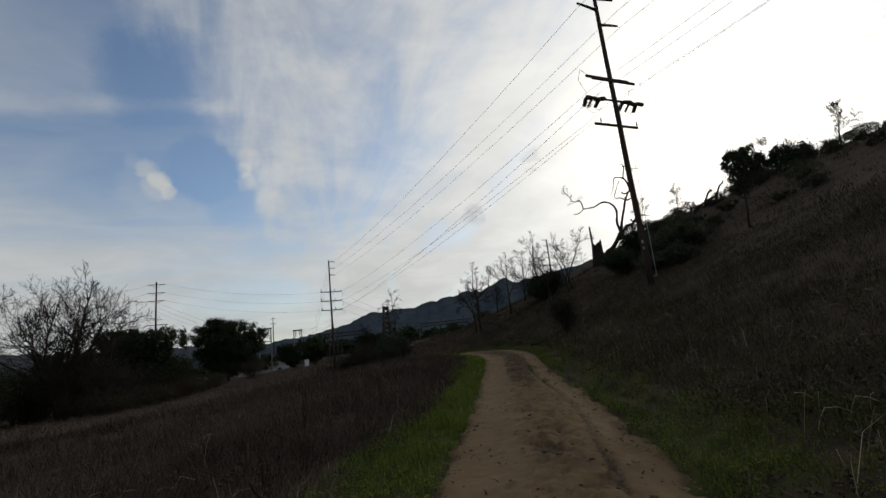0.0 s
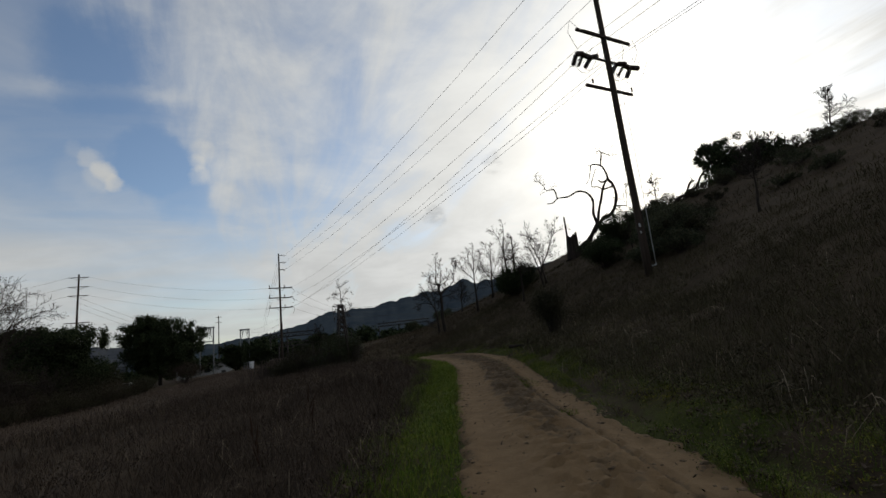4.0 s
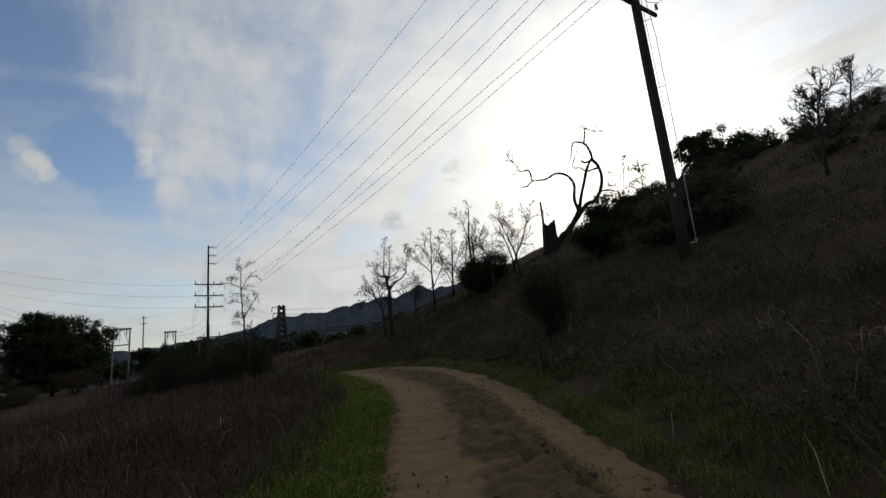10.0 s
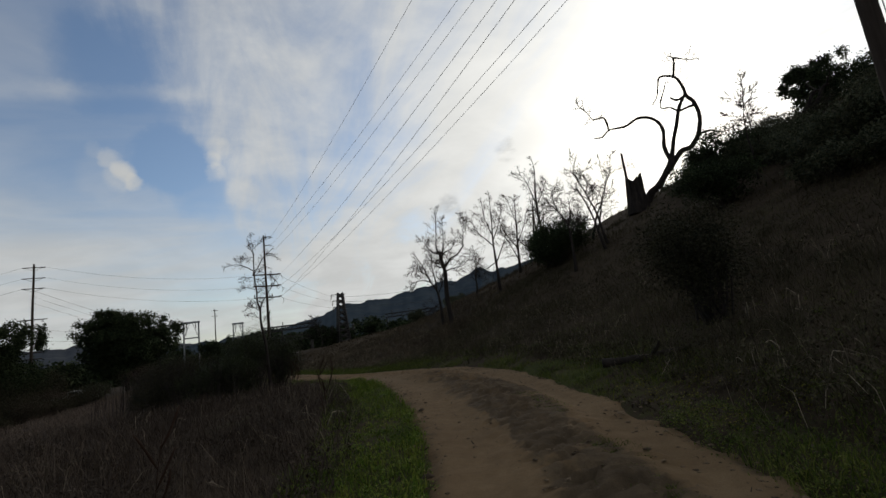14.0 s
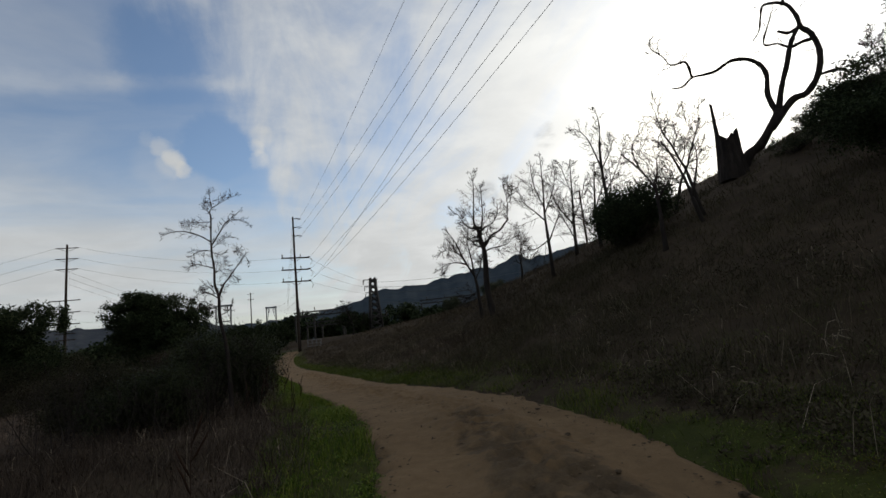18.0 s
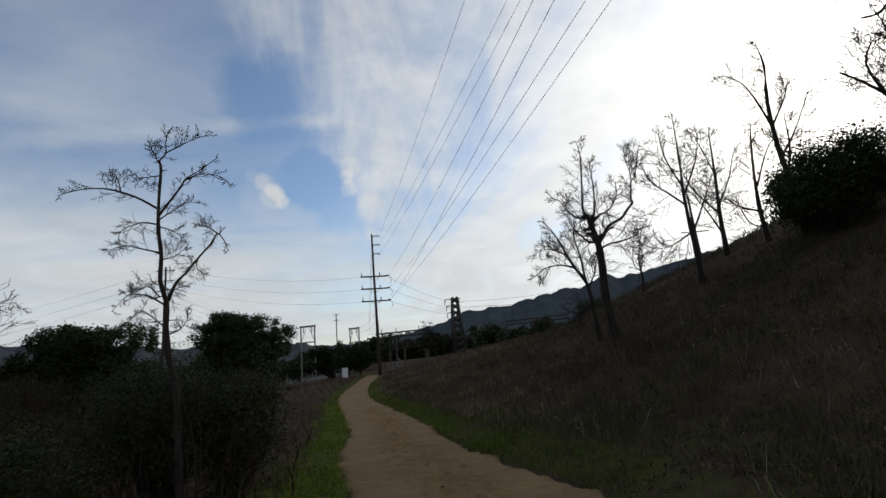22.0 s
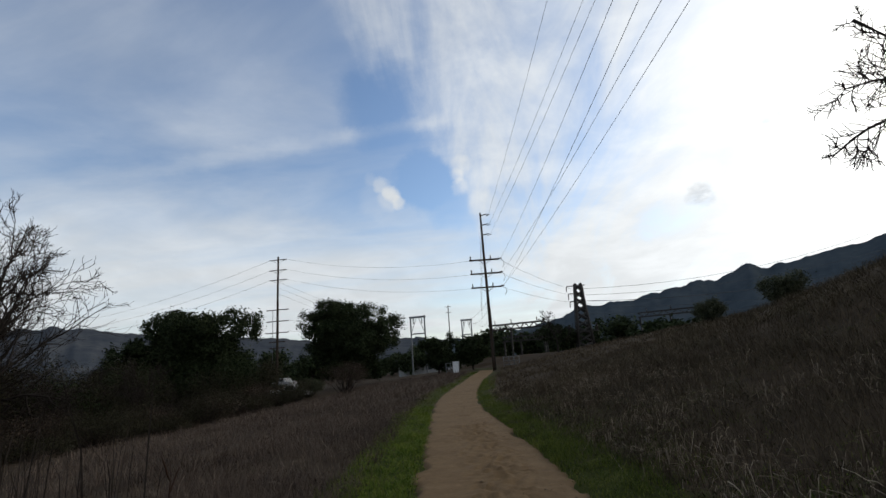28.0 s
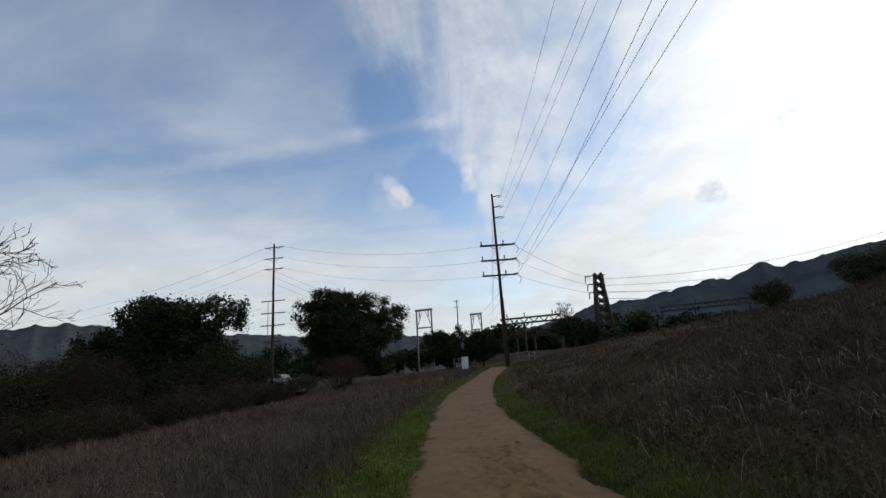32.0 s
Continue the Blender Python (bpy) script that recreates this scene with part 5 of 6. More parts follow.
dead_branch((24.4, 26.0), 61, -25, "crooked dead branch standing out on the brow")
dead_branch((26.6, 27.5), 62, -25, "crooked dead branch standing out on the brow")
log = thing("fallen_log", (3.45, 4.75, ground_at(3.45, 4.75) - 0.02), "weathered fallen log lying in the grass beside the track", "log", turn=-20)
pts = softened([Vector((-0.75, 0, 0.07)), Vector((-0.2, 0.03, 0.09)), Vector((0.4, -0.02, 0.16)), Vector((1.2, 0.05, 0.32))], 4)
part("trunk", Tubes().add(pts, [0.075 + 0.010 * math.sin(i * 1.9) - 0.003 * i for i in range(len(pts))], 10).mesh("log", M_BURNT), log)
part("snapped_branch", Tubes().add([(0.1, 0, 0.14), (0.2, -0.1, 0.3), (0.22, -0.22, 0.38)], [0.04, 0.03, 0.015], 6).mesh("snapped_branch", M_BURNT), log)

# ---- power poles, wires and the substation ----
def insulator(tubes, at, way_, length=0.9, rad=0.11):
    """A string of sheds along a direction."""
    d = Vector(way_).normalized()
    p = Vector(at)
    n = int(length / 0.075)
    pts, rr = [], []
    for i in range(n):
        for f, q in ((0.0, 0.3), (0.35, 1.0), (0.55, 0.9), (0.9, 0.3)):
            pts.append(p + d * (i + f) * length / n)
            rr.append(rad * q)
    tubes.add(pts, rr, 7)


def wire(a, b, sag, rad=0.017, label="thin overhead power cable", group="power lines"):
    a, b = Vector(a), Vector(b)
    n = 22
    pts = [a.lerp(b, i / n) - Vector((0, 0, sag * 4 * (i / n) * (1 - i / n))) for i in range(n + 1)]
    ob = new("power_line", Tubes().add(pts, [rad] * (n + 1), 4).mesh("power_line", M_WIRE))
    return tagged(ob, label, "power line", group)


def pole_body(ob, tall, r0, r1):
    n = 14
    part("pole", Tubes().add([(0.012 * math.sin(i * 1.1), 0.01 * math.cos(i), tall * i / n - 0.3 * (i == 0)) for i in range(n + 1)], [r0 + (r1 - r0) * i / n for i in range(n + 1)], 14).mesh("pole", M_POLE), ob)


def beam(name, ob, z, half, turn, size=(0.11, 0.13), y=0.0, mat=None, x0=0.0):
    return part(name, Tubes().box((x0, y, z), (half * 2, size[0], size[1]), 0.0, 0.015).mesh(name, mat or M_POLE, False), ob, m=pose(0, 0, 0, 0, 0, turn))


# the near pole on the slope
CX, CY = 10.95, 6.42
CZ = ground_at(CX, CY)
near_pole = thing("power_pole", (CX, CY, CZ), "tall dark wooden power pole with crossarms and insulators", "power pole")
pole_body(near_pole, 25.6 - CZ, 0.215, 0.125)
for z, half, y in ((18.0, 1.9, 0.24), (17.55, 1.9, -0.24), (14.45, 1.9, 0.22)):
    beam("crossarm", near_pole, z - CZ, half, 25.6, (0.12, 0.15), y)
strain_arm = beam("crossarm", near_pole, 16.35 - CZ, 2.3, 25.6, (0.10, 0.12), 0.22)
for z, sgn in ((23.35, -1), (22.15, 1), (24.3, 1)):
    part("davit_arm", Tubes().add([(0.12 * sgn, 0, z - CZ), (0.9 * sgn, 0, z - CZ + 0.12), (1.7 * sgn, 0, z - CZ + 0.2)], [0.10, 0.09, 0.07], 7).mesh("davit_arm", M_POLE), near_pole, m=pose(0, 0, 0, 0, 0, 25.6))
for k, u in enumerate((-2.2, -1.7, -1.1, 1.0, 1.6, 2.2)):
    c, s = math.cos(radians(25.6)), math.sin(radians(25.6))
    for sgn in (-1, 1):
        t = Tubes()
        insulator(t, (u, 0.22 + 0.06 * sgn, 16.3 - CZ), (0.35 * math.sin(k * 2.7 + sgn), sgn, -0.75 - 0.3 * math.sin(k * 1.9)), 0.6, 0.16)
        part("insulator", t.mesh("insulator", M_INSUL), strain_arm)
    j = [(u * c - s * 0.9 * q, u * s + c * 0.9 * q, 16.0 - CZ - (0.45 + 0.4 * (k % 2)) * (1 - q * q)) for q in (-1, -0.6, -0.2, 0.2, 0.6, 1)]
    part("jumper", Tubes().add(j, [0.014] * 6, 5).mesh("jumper", M_WIRE), near_pole)
for u in (-1.6, 1.6, 0.9):
    part("drop_wire", Tubes().add([(u * 1.0, u * 0.47, 17.8 - CZ), (u * 1.45, u * 0.7, 18.2 - CZ), (u * 1.6, u * 0.76, 17.4 - CZ), (u * 1.3, u * 0.6, 16.5 - CZ)], [0.014] * 4, 5).mesh("drop_wire", M_WIRE), near_pole)
for u in (-1.55, 1.6):
    t = Tubes()
    insulator(t, (u * 0.9, u * 0.43, 14.47 - CZ), (0, 0, 1), 0.3, 0.07)
    part("pin_insulator", t.mesh("pin_insulator", M_INSUL), near_pole)
part("ground_wire", Tubes().add([(0.2, -0.19, 1.5), (0.19, -0.18, 6.0), (0.16, -0.16, 12.5)], [0.012] * 3, 5).mesh("ground_wire", M_WIRE), near_pole)
for z, w_ in ((2.75, 0.2), (2.35, 0.13)):
    part("pole_tag", Tubes().box((-0.10, -0.19, z), (w_ * 0.5, 0.012, w_), radians(-28), 0.0).mesh("pole_tag", M_CONCRETE, False), near_pole)
# conduit that stands off from the pole
part("conduit", Tubes().add([(0.34, -0.26, 0.55), (0.34, -0.26, 1.4), (0.37, -0.29, 5.0), (0.39, -0.30, 9.0), (0.22, -0.18, 12.6)], [0.024, 0.022, 0.016, 0.014, 0.012], 7).mesh("conduit", M_PIPE), near_pole, "grey conduit standing off the pole")
part("conduit_foot", Tubes().add([(0.34, -0.26, 0.62), (0.33, -0.25, 0.52), (0.25, -0.19, 0.5), (0.12, -0.1, 0.5)], [0.04, 0.045, 0.04, 0.035], 7).mesh("conduit_foot", M_PIPE), near_pole)
for z in (3.6, 6.8, 9.8):
    part("bracket", Tubes().add([(0.12, -0.1, z), (0.37, -0.29, z)], [0.015, 0.015], 5).mesh("bracket", M_STEEL), near_pole)

# the tall pole at the end of the track
AX, AY, AZ, ATURN = -30.0, 77.8, -0.05, 29.0
end_pole = thing("power_pole", (AX, AY, AZ), "tall dark wooden power pole with three crossarms beside the track's end", "power pole")
pole_body(end_pole, 22.6, 0.25, 0.13)
for z in (15.5, 13.5, 11.5):
    arm = beam("crossarm", end_pole, z, 2.2, ATURN, (0.12, 0.15), 0.2)
    beam("crossarm", end_pole, z, 2.2, ATURN, (0.12, 0.15), -0.2)
    for u in (-2.0, 0.9, 2.0):
        t = Tubes()
        insulator(t, (u, 0, z + 0.08), (0, 0, 1) if u < 1.5 else (0.9, 0.2, 0.1), 0.55, 0.12)
        part("insulator", t.mesh("insulator", M_INSUL), arm)
    for sgn in (-1, 1):
        part("brace", Tubes().add([(0, -0.26, z - 0.7), (1.1 * sgn, -0.26, z)], [0.035, 0.035], 5).mesh("brace", M_DARKSTEEL), arm)
    part("jumper", Tubes().add([(2.0, 1.1, z), (2.35, 1.3, z - 0.25), (2.45, 1.35, z - 0.8), (2.2, 1.2, z - 1.2)], [0.03] * 4, 5).mesh("jumper", M_WIRE), end_pole)
for z in (22.2, 20.7, 19.2):
    part("davit_arm", Tubes().add([(0, 0, z), (0.8, 0.4, z + 0.16), (1.25, 0.65, z + 0.05), (0.7, 0.38, z - 0.12)], [0.08, 0.07, 0.06, 0.05], 6).mesh("davit_arm", M_DARKSTEEL), end_pole)
part("cable_riser", Tubes().add([(0.3, -0.15, 0), (0.27, -0.12, 8.5)], [0.06, 0.05], 7).mesh("cable_riser", M_DARKSTEEL), end_pole)

# the pole in the field
BX, BY, BZ = -66.0, 72.5, -1.55
field_pole = thing("power_pole", (BX, BY, BZ), "wooden power pole with six crossarms in the low field", "power pole")
pole_body(field_pole, 22.7, 0.24, 0.14)
for z in (22.1, 20.3, 18.6):
    beam("crossarm", field_pole, z, 1.6, 20, (0.12, 0.12))
    for sgn in (-1, 1):
        part("brace", Tubes().add([(0, 0, z - 0.55), (1.4 * sgn * 0.94, 1.4 * sgn * 0.34, z)], [0.03, 0.03], 5).mesh("brace", M_DARKSTEEL), field_pole)
for z in (13.5, 11.6, 9.7, 8.2, 7.2):
    beam("crossarm", field_pole, z, 2.0 if z > 9 else 1.4, 20, (0.13, 0.14))
part("downlead", Tubes().add([(-0.8, -0.3, 13.5), (-0.75, -0.3, 8), (-0.8, -0.3, 4)], [0.05] * 3, 5).mesh("downlead", M_WIRE), field_pole)

# poles on the hill and beyond
PX, PY = 20.0, 85.3
hill_pole = thing("power_pole", (PX, PY, ground_at(PX, PY)), "slim wooden power pole behind the brow of the hill", "power pole")
pole_body(hill_pole, 23.0 - ground_at(PX, PY), 0.24, 0.15)
beam("crossarm", hill_pole, 16.8 - ground_at(PX, PY), 2.2, 15)
for z in (22.8, 21.4, 19.8):
    part("davit_arm", Tubes().add([(0, 0, z - ground_at(PX, PY)), (-1.1, 0, z + 0.2 - ground_at(PX, PY))], [0.09, 0.05], 5).mesh("davit_arm", M_POLE), hill_pole)
far_pole = thing("power_pole", (-68.3, 138.3, -2.3), "slim distant power pole behind the trees", "power pole")
pole_body(far_pole, 19.6, 0.2, 0.13)
for z in (19.2, 17.5):
    beam("crossarm", far_pole, z, 0.9, 10)

# wires
CO, SI = math.cos(radians(ATURN)), math.sin(radians(ATURN))
c2, s2 = math.cos(radians(25.6)), math.sin(radians(25.6))
D = Vector((52.0, -66.0, 8.0))
for z, za, ua, u, zd in ((23.2, 22.3, 1.2, -1.7, 27), (23.6, 20.8, 1.2, 1.9, 27), (22.2, 19.3, 1.2, 1.8, 25.5), (16.2, 11.4, 2.3, -1.9, 20), (16.4, 13.4, 2.3, 0.3, 20.5), (17.2, 11.5, 2.3, 1.8, 21.5), (16.9, 15.4, 2.3, -1.8, 21)):
    wire((CX + u * c2, CY + u * s2, z), (AX + ua * CO, AY + ua * SI, za), 1.2, 0.0125)
    wire((CX + u * c2, CY + u * s2, z), (D.x + u, D.y + u * 0.5, zd), 1.4, 0.0125)
for z in (22.2, 20.7, 19.2):
    wire((AX, AY, z), (-41.0, 100.0, z - 11.0), 0.3)
for k, (zb, za) in enumerate(((22.1, 15.4), (20.3, 13.4), (18.6, 11.4))):
    wire((BX + 1.6, BY + 0.5, BZ + zb), (AX - 2.3 * CO, AY - 2.3 * SI, za), 1.2)
    wire((BX - 1.6, BY - 0.5, BZ + zb), (BX - 75, BY - 18, BZ + zb - 7 + k * 0.4), 3.0)
for k, z in enumerate((15.3, 13.3, 11.3)):
    wire((AX + 2.3 * CO, AY + 2.3 * SI, z), (-21.4 + 0.8 * k, 96.3, 11.6 - 1.2 * k), 0.5)
    wire((-21.0 + k * 0.5, 96.3, 11.8 - 1.1 * k), (60.0 + 10 * k, 150.0, 34.0 - 3 * k), 6.0, 0.03)
    wire((-21.0 + k * 0.5, 96.3, 9.8 - 1.1 * k), (70.0 + 10 * k, 140.0, 26.0 - 3 * k), 6.0, 0.03)
for k, z in enumerate((9.5, 8.4, 7.3)):
    wire((AX, AY, z), (-51.0 + 2 * k, 112.0, 10.0 - 0.6 * k), 0.8)
    wire((BX + 1.8, BY + 0.6, BZ + 11.7 - 1.8 * k), (-53.0, 94.6, 9.6 - 0.5 * k), 0.9)
    wire((BX + 0.2, BY, BZ + 18.2 - k), (BX + 12, BY + 14, 9.0 - k), 0.2)
    wire((BX - 1.8, BY - 0.6, BZ + 12.5 - 1.9 * k), (BX - 70, BY - 10, 9.0 - 1.5 * k), 2.0)


def gantry(at, width, tall, turn, label):
    ob = thing("steel_gantry", at, label, "gantry", "substation gantries", turn)
    for sgn in (-1, 1):
        part("post", Tubes().box((sgn * width / 2, 0, tall / 2), (0.24, 0.24, tall), 0, 0.03).mesh("post", M_STEEL, False), ob)
    part("beam", Tubes().box((0, 0, tall - 0.2), (width + 0.5, 0.3, 0.36), 0, 0.03).mesh("beam", M_STEEL, False), ob)
    part("beam", Tubes().box((0, 0, tall - 3.4), (width, 0.2, 0.22), 0, 0.02).mesh("beam", M_STEEL, False), ob)
    for sgn in (-1, 1):
        part("brace", Tubes().add([(sgn * width / 2, 0, tall - 3.4), (sgn * width * 0.1, 0, tall - 0.4)], [0.06, 0.06], 5).mesh("brace", M_STEEL), ob)
    for u in (-0.3, 0.3):
        t = Tubes()
        insulator(t, (u * width, 0, tall - 0.4), (0, 0, -1), 1.1, 0.13)
        part("insulator", t.mesh("insulator", M_INSUL), ob)
    return ob


gantry((-52.4, 94.9, -1.6), 2.9, 12.1, 10, "grey steel gantry of a substation behind the trees")
gantry((-50.2, 112.2, -1.8), 2.2, 12.2, 10, "slim grey steel gantry of a substation")


def lattice_tower(at):
    ob = thing("lattice_tower", at, "dark tapered lattice tower with side arms", "pylon", turn=20)
    tall, w0, w1 = 10.9, 1.25, 0.46
    corner = lambda k, u: ((w0 + (w1 - w0) * u) * (1 if k in (0, 3) else -1), (w0 + (w1 - w0) * u) * (1 if k < 2 else -1), tall * u - 0.4)
    for k in range(4):
        part("leg", Tubes().add([corner(k, 0), corner(k, 1)], [0.24, 0.20], 5).mesh("leg", M_DARKSTEEL), ob)
    steps = 9
    for i in range(steps):
        for k in range(4):
            a, b = i / steps, (i + 1) / steps
            for p, q in ((corner(k, a), corner((k + 1) % 4, b)), (corner((k + 1) % 4, a), corner(k, b))):
                part("brace", Tubes().add([p, q], [0.17, 0.17], 4).mesh("brace", M_DARKSTEEL), ob)
    for z, half in ((10.2, 1.5), (8.9, 1.3), (7.6, 1.2)):
        part("side_arm", Tubes().box((-0.35, 0, z), (half * 2, 0.16, 0.14), 0.0, 0.0).mesh("side_arm", M_DARKSTEEL, False), ob)
        for u in (-1, 0.75):
            t = Tubes()
            insulator(t, (u * half - 0.35, 0, z), (0.1 * u, 0, -1), 1.0, 0.12)
            part("insulator", t.mesh("insulator", M_INSUL), ob)
    part("platform", Tubes().box((0, 0, 2.6), (4.6, 2.6, 0.2), 0, 0.0).mesh("platform", M_DARKSTEEL, False), ob)
    for u in (-2.2, -1.1, 1.1, 2.2):
        t = Tubes()
        insulator(t, (u, 0, 2.7), (0, 0, 1), 1.1, 0.2)
        part("bushing", t.mesh("bushing", M_INSUL), ob)


lattice_tower((-21.3, 96.3, 2.2))


def truss(at, length, tall, turn):
    ob = thing("steel_truss", at, "dark horizontal steel truss carried on posts", "truss", turn=turn)
    for z in (tall, tall - 0.9):
        for y in (-0.4, 0.4):
            part("chord", Tubes().box((0, y, z), (length, 0.2, 0.24)).mesh("chord", M_DARKSTEEL, False), ob)
    n = 12
    for i in range(n):
        a, b = -length / 2 + length * i / n, -length / 2 + length * (i + 1) / n
        part("brace", Tubes().add([(a, -0.4, tall - 0.9 * (i % 2)), (b, -0.4, tall - 0.9 * ((i + 1) % 2))], [0.10, 0.10], 4).mesh("brace", M_DARKSTEEL), ob)
    for u in (-0.48, -0.1, 0.48):
        part("post", Tubes().box((u * length, 0, (tall - 0.9) / 2), (0.3, 0.3, tall - 0.9)).mesh("post", M_DARKSTEEL, False), ob)
        t = Tubes()
        insulator(t, (u * length * 0.8, 0, tall), (0, 0, 1), 0.9, 0.14)
        part("insulator", t.mesh("insulator", M_INSUL), ob)


truss((-34.6, 101.0, -0.9), 10.5, 8.4, 5)
truss((-35.5, 108.0, -1.2), 9.0, 6.6, 5)
truss((-8.0, 128.0, -1.4), 16.0, 10.2, -4)


def white_fence(at, turn, bays, label):
    ob = thing("metal_fence", at, label, "fence", turn=turn)
    for k in range(bays + 1):
        part("post", Tubes().add([(k * 0.75, 0, -0.05), (k * 0.75, 0, 1.45)], [0.05, 0.05], 6).mesh("post", M_STEEL), ob)
    for z in (0.3, 0.85, 1.4):
        part("rail", Tubes().add([(0, 0, z), (bays * 0.75, 0, z)], [0.04, 0.04], 6).mesh("rail", M_STEEL), ob)


white_fence((-30.4, 82.5, ground_at(-30.4, 82.5)), 15, 3, "pale tubular metal fence beside the power pole")
white_fence((-37.4, 77.6, ground_at(-37.4, 77.6)), 60, 3, "white tubular metal barrier near the end of the track")
cab = thing("utility_cabinet", (-36.3, 78.5, ground_at(-36.3, 78.5)), "white metal utility cabinet near the end of the track", "utility cabinet", turn=30)
part("body", Tubes().box((0, 0, 0.75), (0.85, 0.7, 1.5), 0, 0.04).mesh("body", M_WHITE, False), cab)
part("door", Tubes().box((0, -0.365, 0.78), (0.7, 0.03, 1.25), 0, 0.0).mesh("door", M_WHITE, False), cab)
part("lid", Tubes().box((0, 0, 1.53), (0.95, 0.8, 0.06), 0, 0.05).mesh("lid", M_WHITE, False), cab)


def building(at, size, turn, label):
    ob = thing("substation_building", at, label, "building", turn=turn)
    x, y, z = size
    part("wall", Tubes().box((0, 0, z / 2), (x, y, z), 0, 0.0).mesh("wall", M_CONCRETE, False), ob)
    part("roof", Tubes().box((0, 0, z + 0.15), (x + 0.9, y + 0.9, 0.3), 0, 0.0).mesh("roof", M_DARKSTEEL, False), ob)
    for u in (-0.3, 0.05):
        w_ = part("window", Tubes().box((u * x, -y / 2 - 0.02, z * 0.6), (1.3, 0.06, 1.0)).mesh("window", M_GLASS, False), ob)
    part("door", Tubes().box((0.35 * x, -y / 2 - 0.03, 1.05), (1.0, 0.07, 2.1)).mesh("door", M_DARKSTEEL, False), ob)


building((-60.0, 112.0, -1.9), (13, 7, 4.0), 12, "low pale substation building with a flat dark roof")
building((-12.0, 118.0, -1.0), (9, 5, 3.6), 5, "low pale building behind the grassy rise")


def pickup(at, turn, label):
    ob = thing("parked_truck", at, label, "truck", turn=turn)
    part("bed", Tubes().box((-1.4, 0, 0.85), (2.3, 1.8, 0.6), 0, 0.1).mesh("bed", M_CONCRETE, False), ob)
    cabin = [(-0.25, 0.55), (2.7, 0.55), (2.7, 1.05), (1.55, 1.15), (1.0, 1.75), (-0.1, 1.78), (-0.25, 1.1)]
    v = [(x, s * 0.88, z) for s in (-1, 1) for x, z in cabin]
    n = len(cabin)
    f = [tuple(range(n)), tuple(reversed(range(n, 2 * n)))] + [(k, k + n, (k + 1) % n + n, (k + 1) % n) for k in range(n)]
    part("cab", mesh_of("cab", v, f, M_CONCRETE), ob)
    for s in (-1, 1):
        part("side_window", Tubes().box((0.42, s * 0.885, 1.42), (0.95, 0.02, 0.42)).mesh("side_window", M_GLASS, False), ob)
    for x in (-1.5, 1.75):
        for s in (-1, 1):
            part("wheel", Tubes().add([(x, s * 0.72, 0.36), (x, s * 0.92, 0.36)], [0.36, 0.36], 14).mesh("wheel", M_TYRE, False), ob)


pickup((-48.5, 58.5, ground_at(-48.5, 58.5)), 20, "white pickup truck parked in the low field")
pickup((-77.0, 84.0, ground_at(-77, 84)), 0, "white truck parked among the dark trees")

# ---- grass and weeds, each kind one scattered mass ----
def spots(n, side, r0, r1, s0, s1, power=1.0):
    """Random places beside the trail: metres from its edge between r0 and r1, more of them near r0 for a higher power."""
    s = rng.uniform(s0, s1, n)
    r = r0 + (r1 - r0) * rng.random(n) ** power
    cx, cw = np.interp(s, LINE[:, 1], LINE[:, 0]), np.interp(s, LINE[:, 1], LINE[:, 3])
    slope = np.interp(s, LINE[:, 1], np.gradient(LINE[:, 0], LINE[:, 1]))
    ln = np.hypot(1, slope)
    off = side * (cw + r)
    x, y = cx + off / ln, s - off * slope / ln
    d, _, w, _ = beside(x, y)
    ok = (np.abs(d) - w > r0 * 0.6) & (np.sign(d) == side)
    return x[ok], y[ok], (np.abs(d) - w)[ok]


def barren(x, y, r, side):
    """How much the strip beside the track is dead litter, not green: at the bend, on the hill side."""
    return _smooth(y, 8, 11) * (1 - _smooth(y, 14, 18)) * (1 - _smooth(r, 1.0, 1.8)) * 0.6 if side > 0 else 0 * x


def blades(name, x, y, tall, wide, lean, mat, label, category, droop=0.25):
    """Tapering bent blades as one mesh."""
    n = len(x)
    z = height(x, y) - 0.03
    a = rng.uniform(0, 2 * math.pi, n)
    b = rng.uniform(0, 2 * math.pi, n)
    sx, sy = np.cos(a) * wide / 2, np.sin(a) * wide / 2
    lx, ly = np.cos(b) * lean, np.sin(b) * lean
    base = np.stack([x, y, z], 1)
    side = np.stack([sx, sy, 0 * sx], 1)
    mid = base + np.stack([lx * 0.35, ly * 0.35, tall * 0.6], 1)
    tip = base + np.stack([lx, ly, tall * (1 - droop * rng.random(n))], 1)
    v = np.stack([base - side, base + side, mid + side * 0.75, mid - side * 0.75, tip], 1).reshape(-1, 3)
    i = np.arange(n)[:, None] * 5
    ob = new(name, quick_mesh(name, v, i + np.array([[0, 1, 2, 3]]), i + np.array([[3, 2, 4]]), mat))
    return tagged(ob, label, category, kind="stuff")


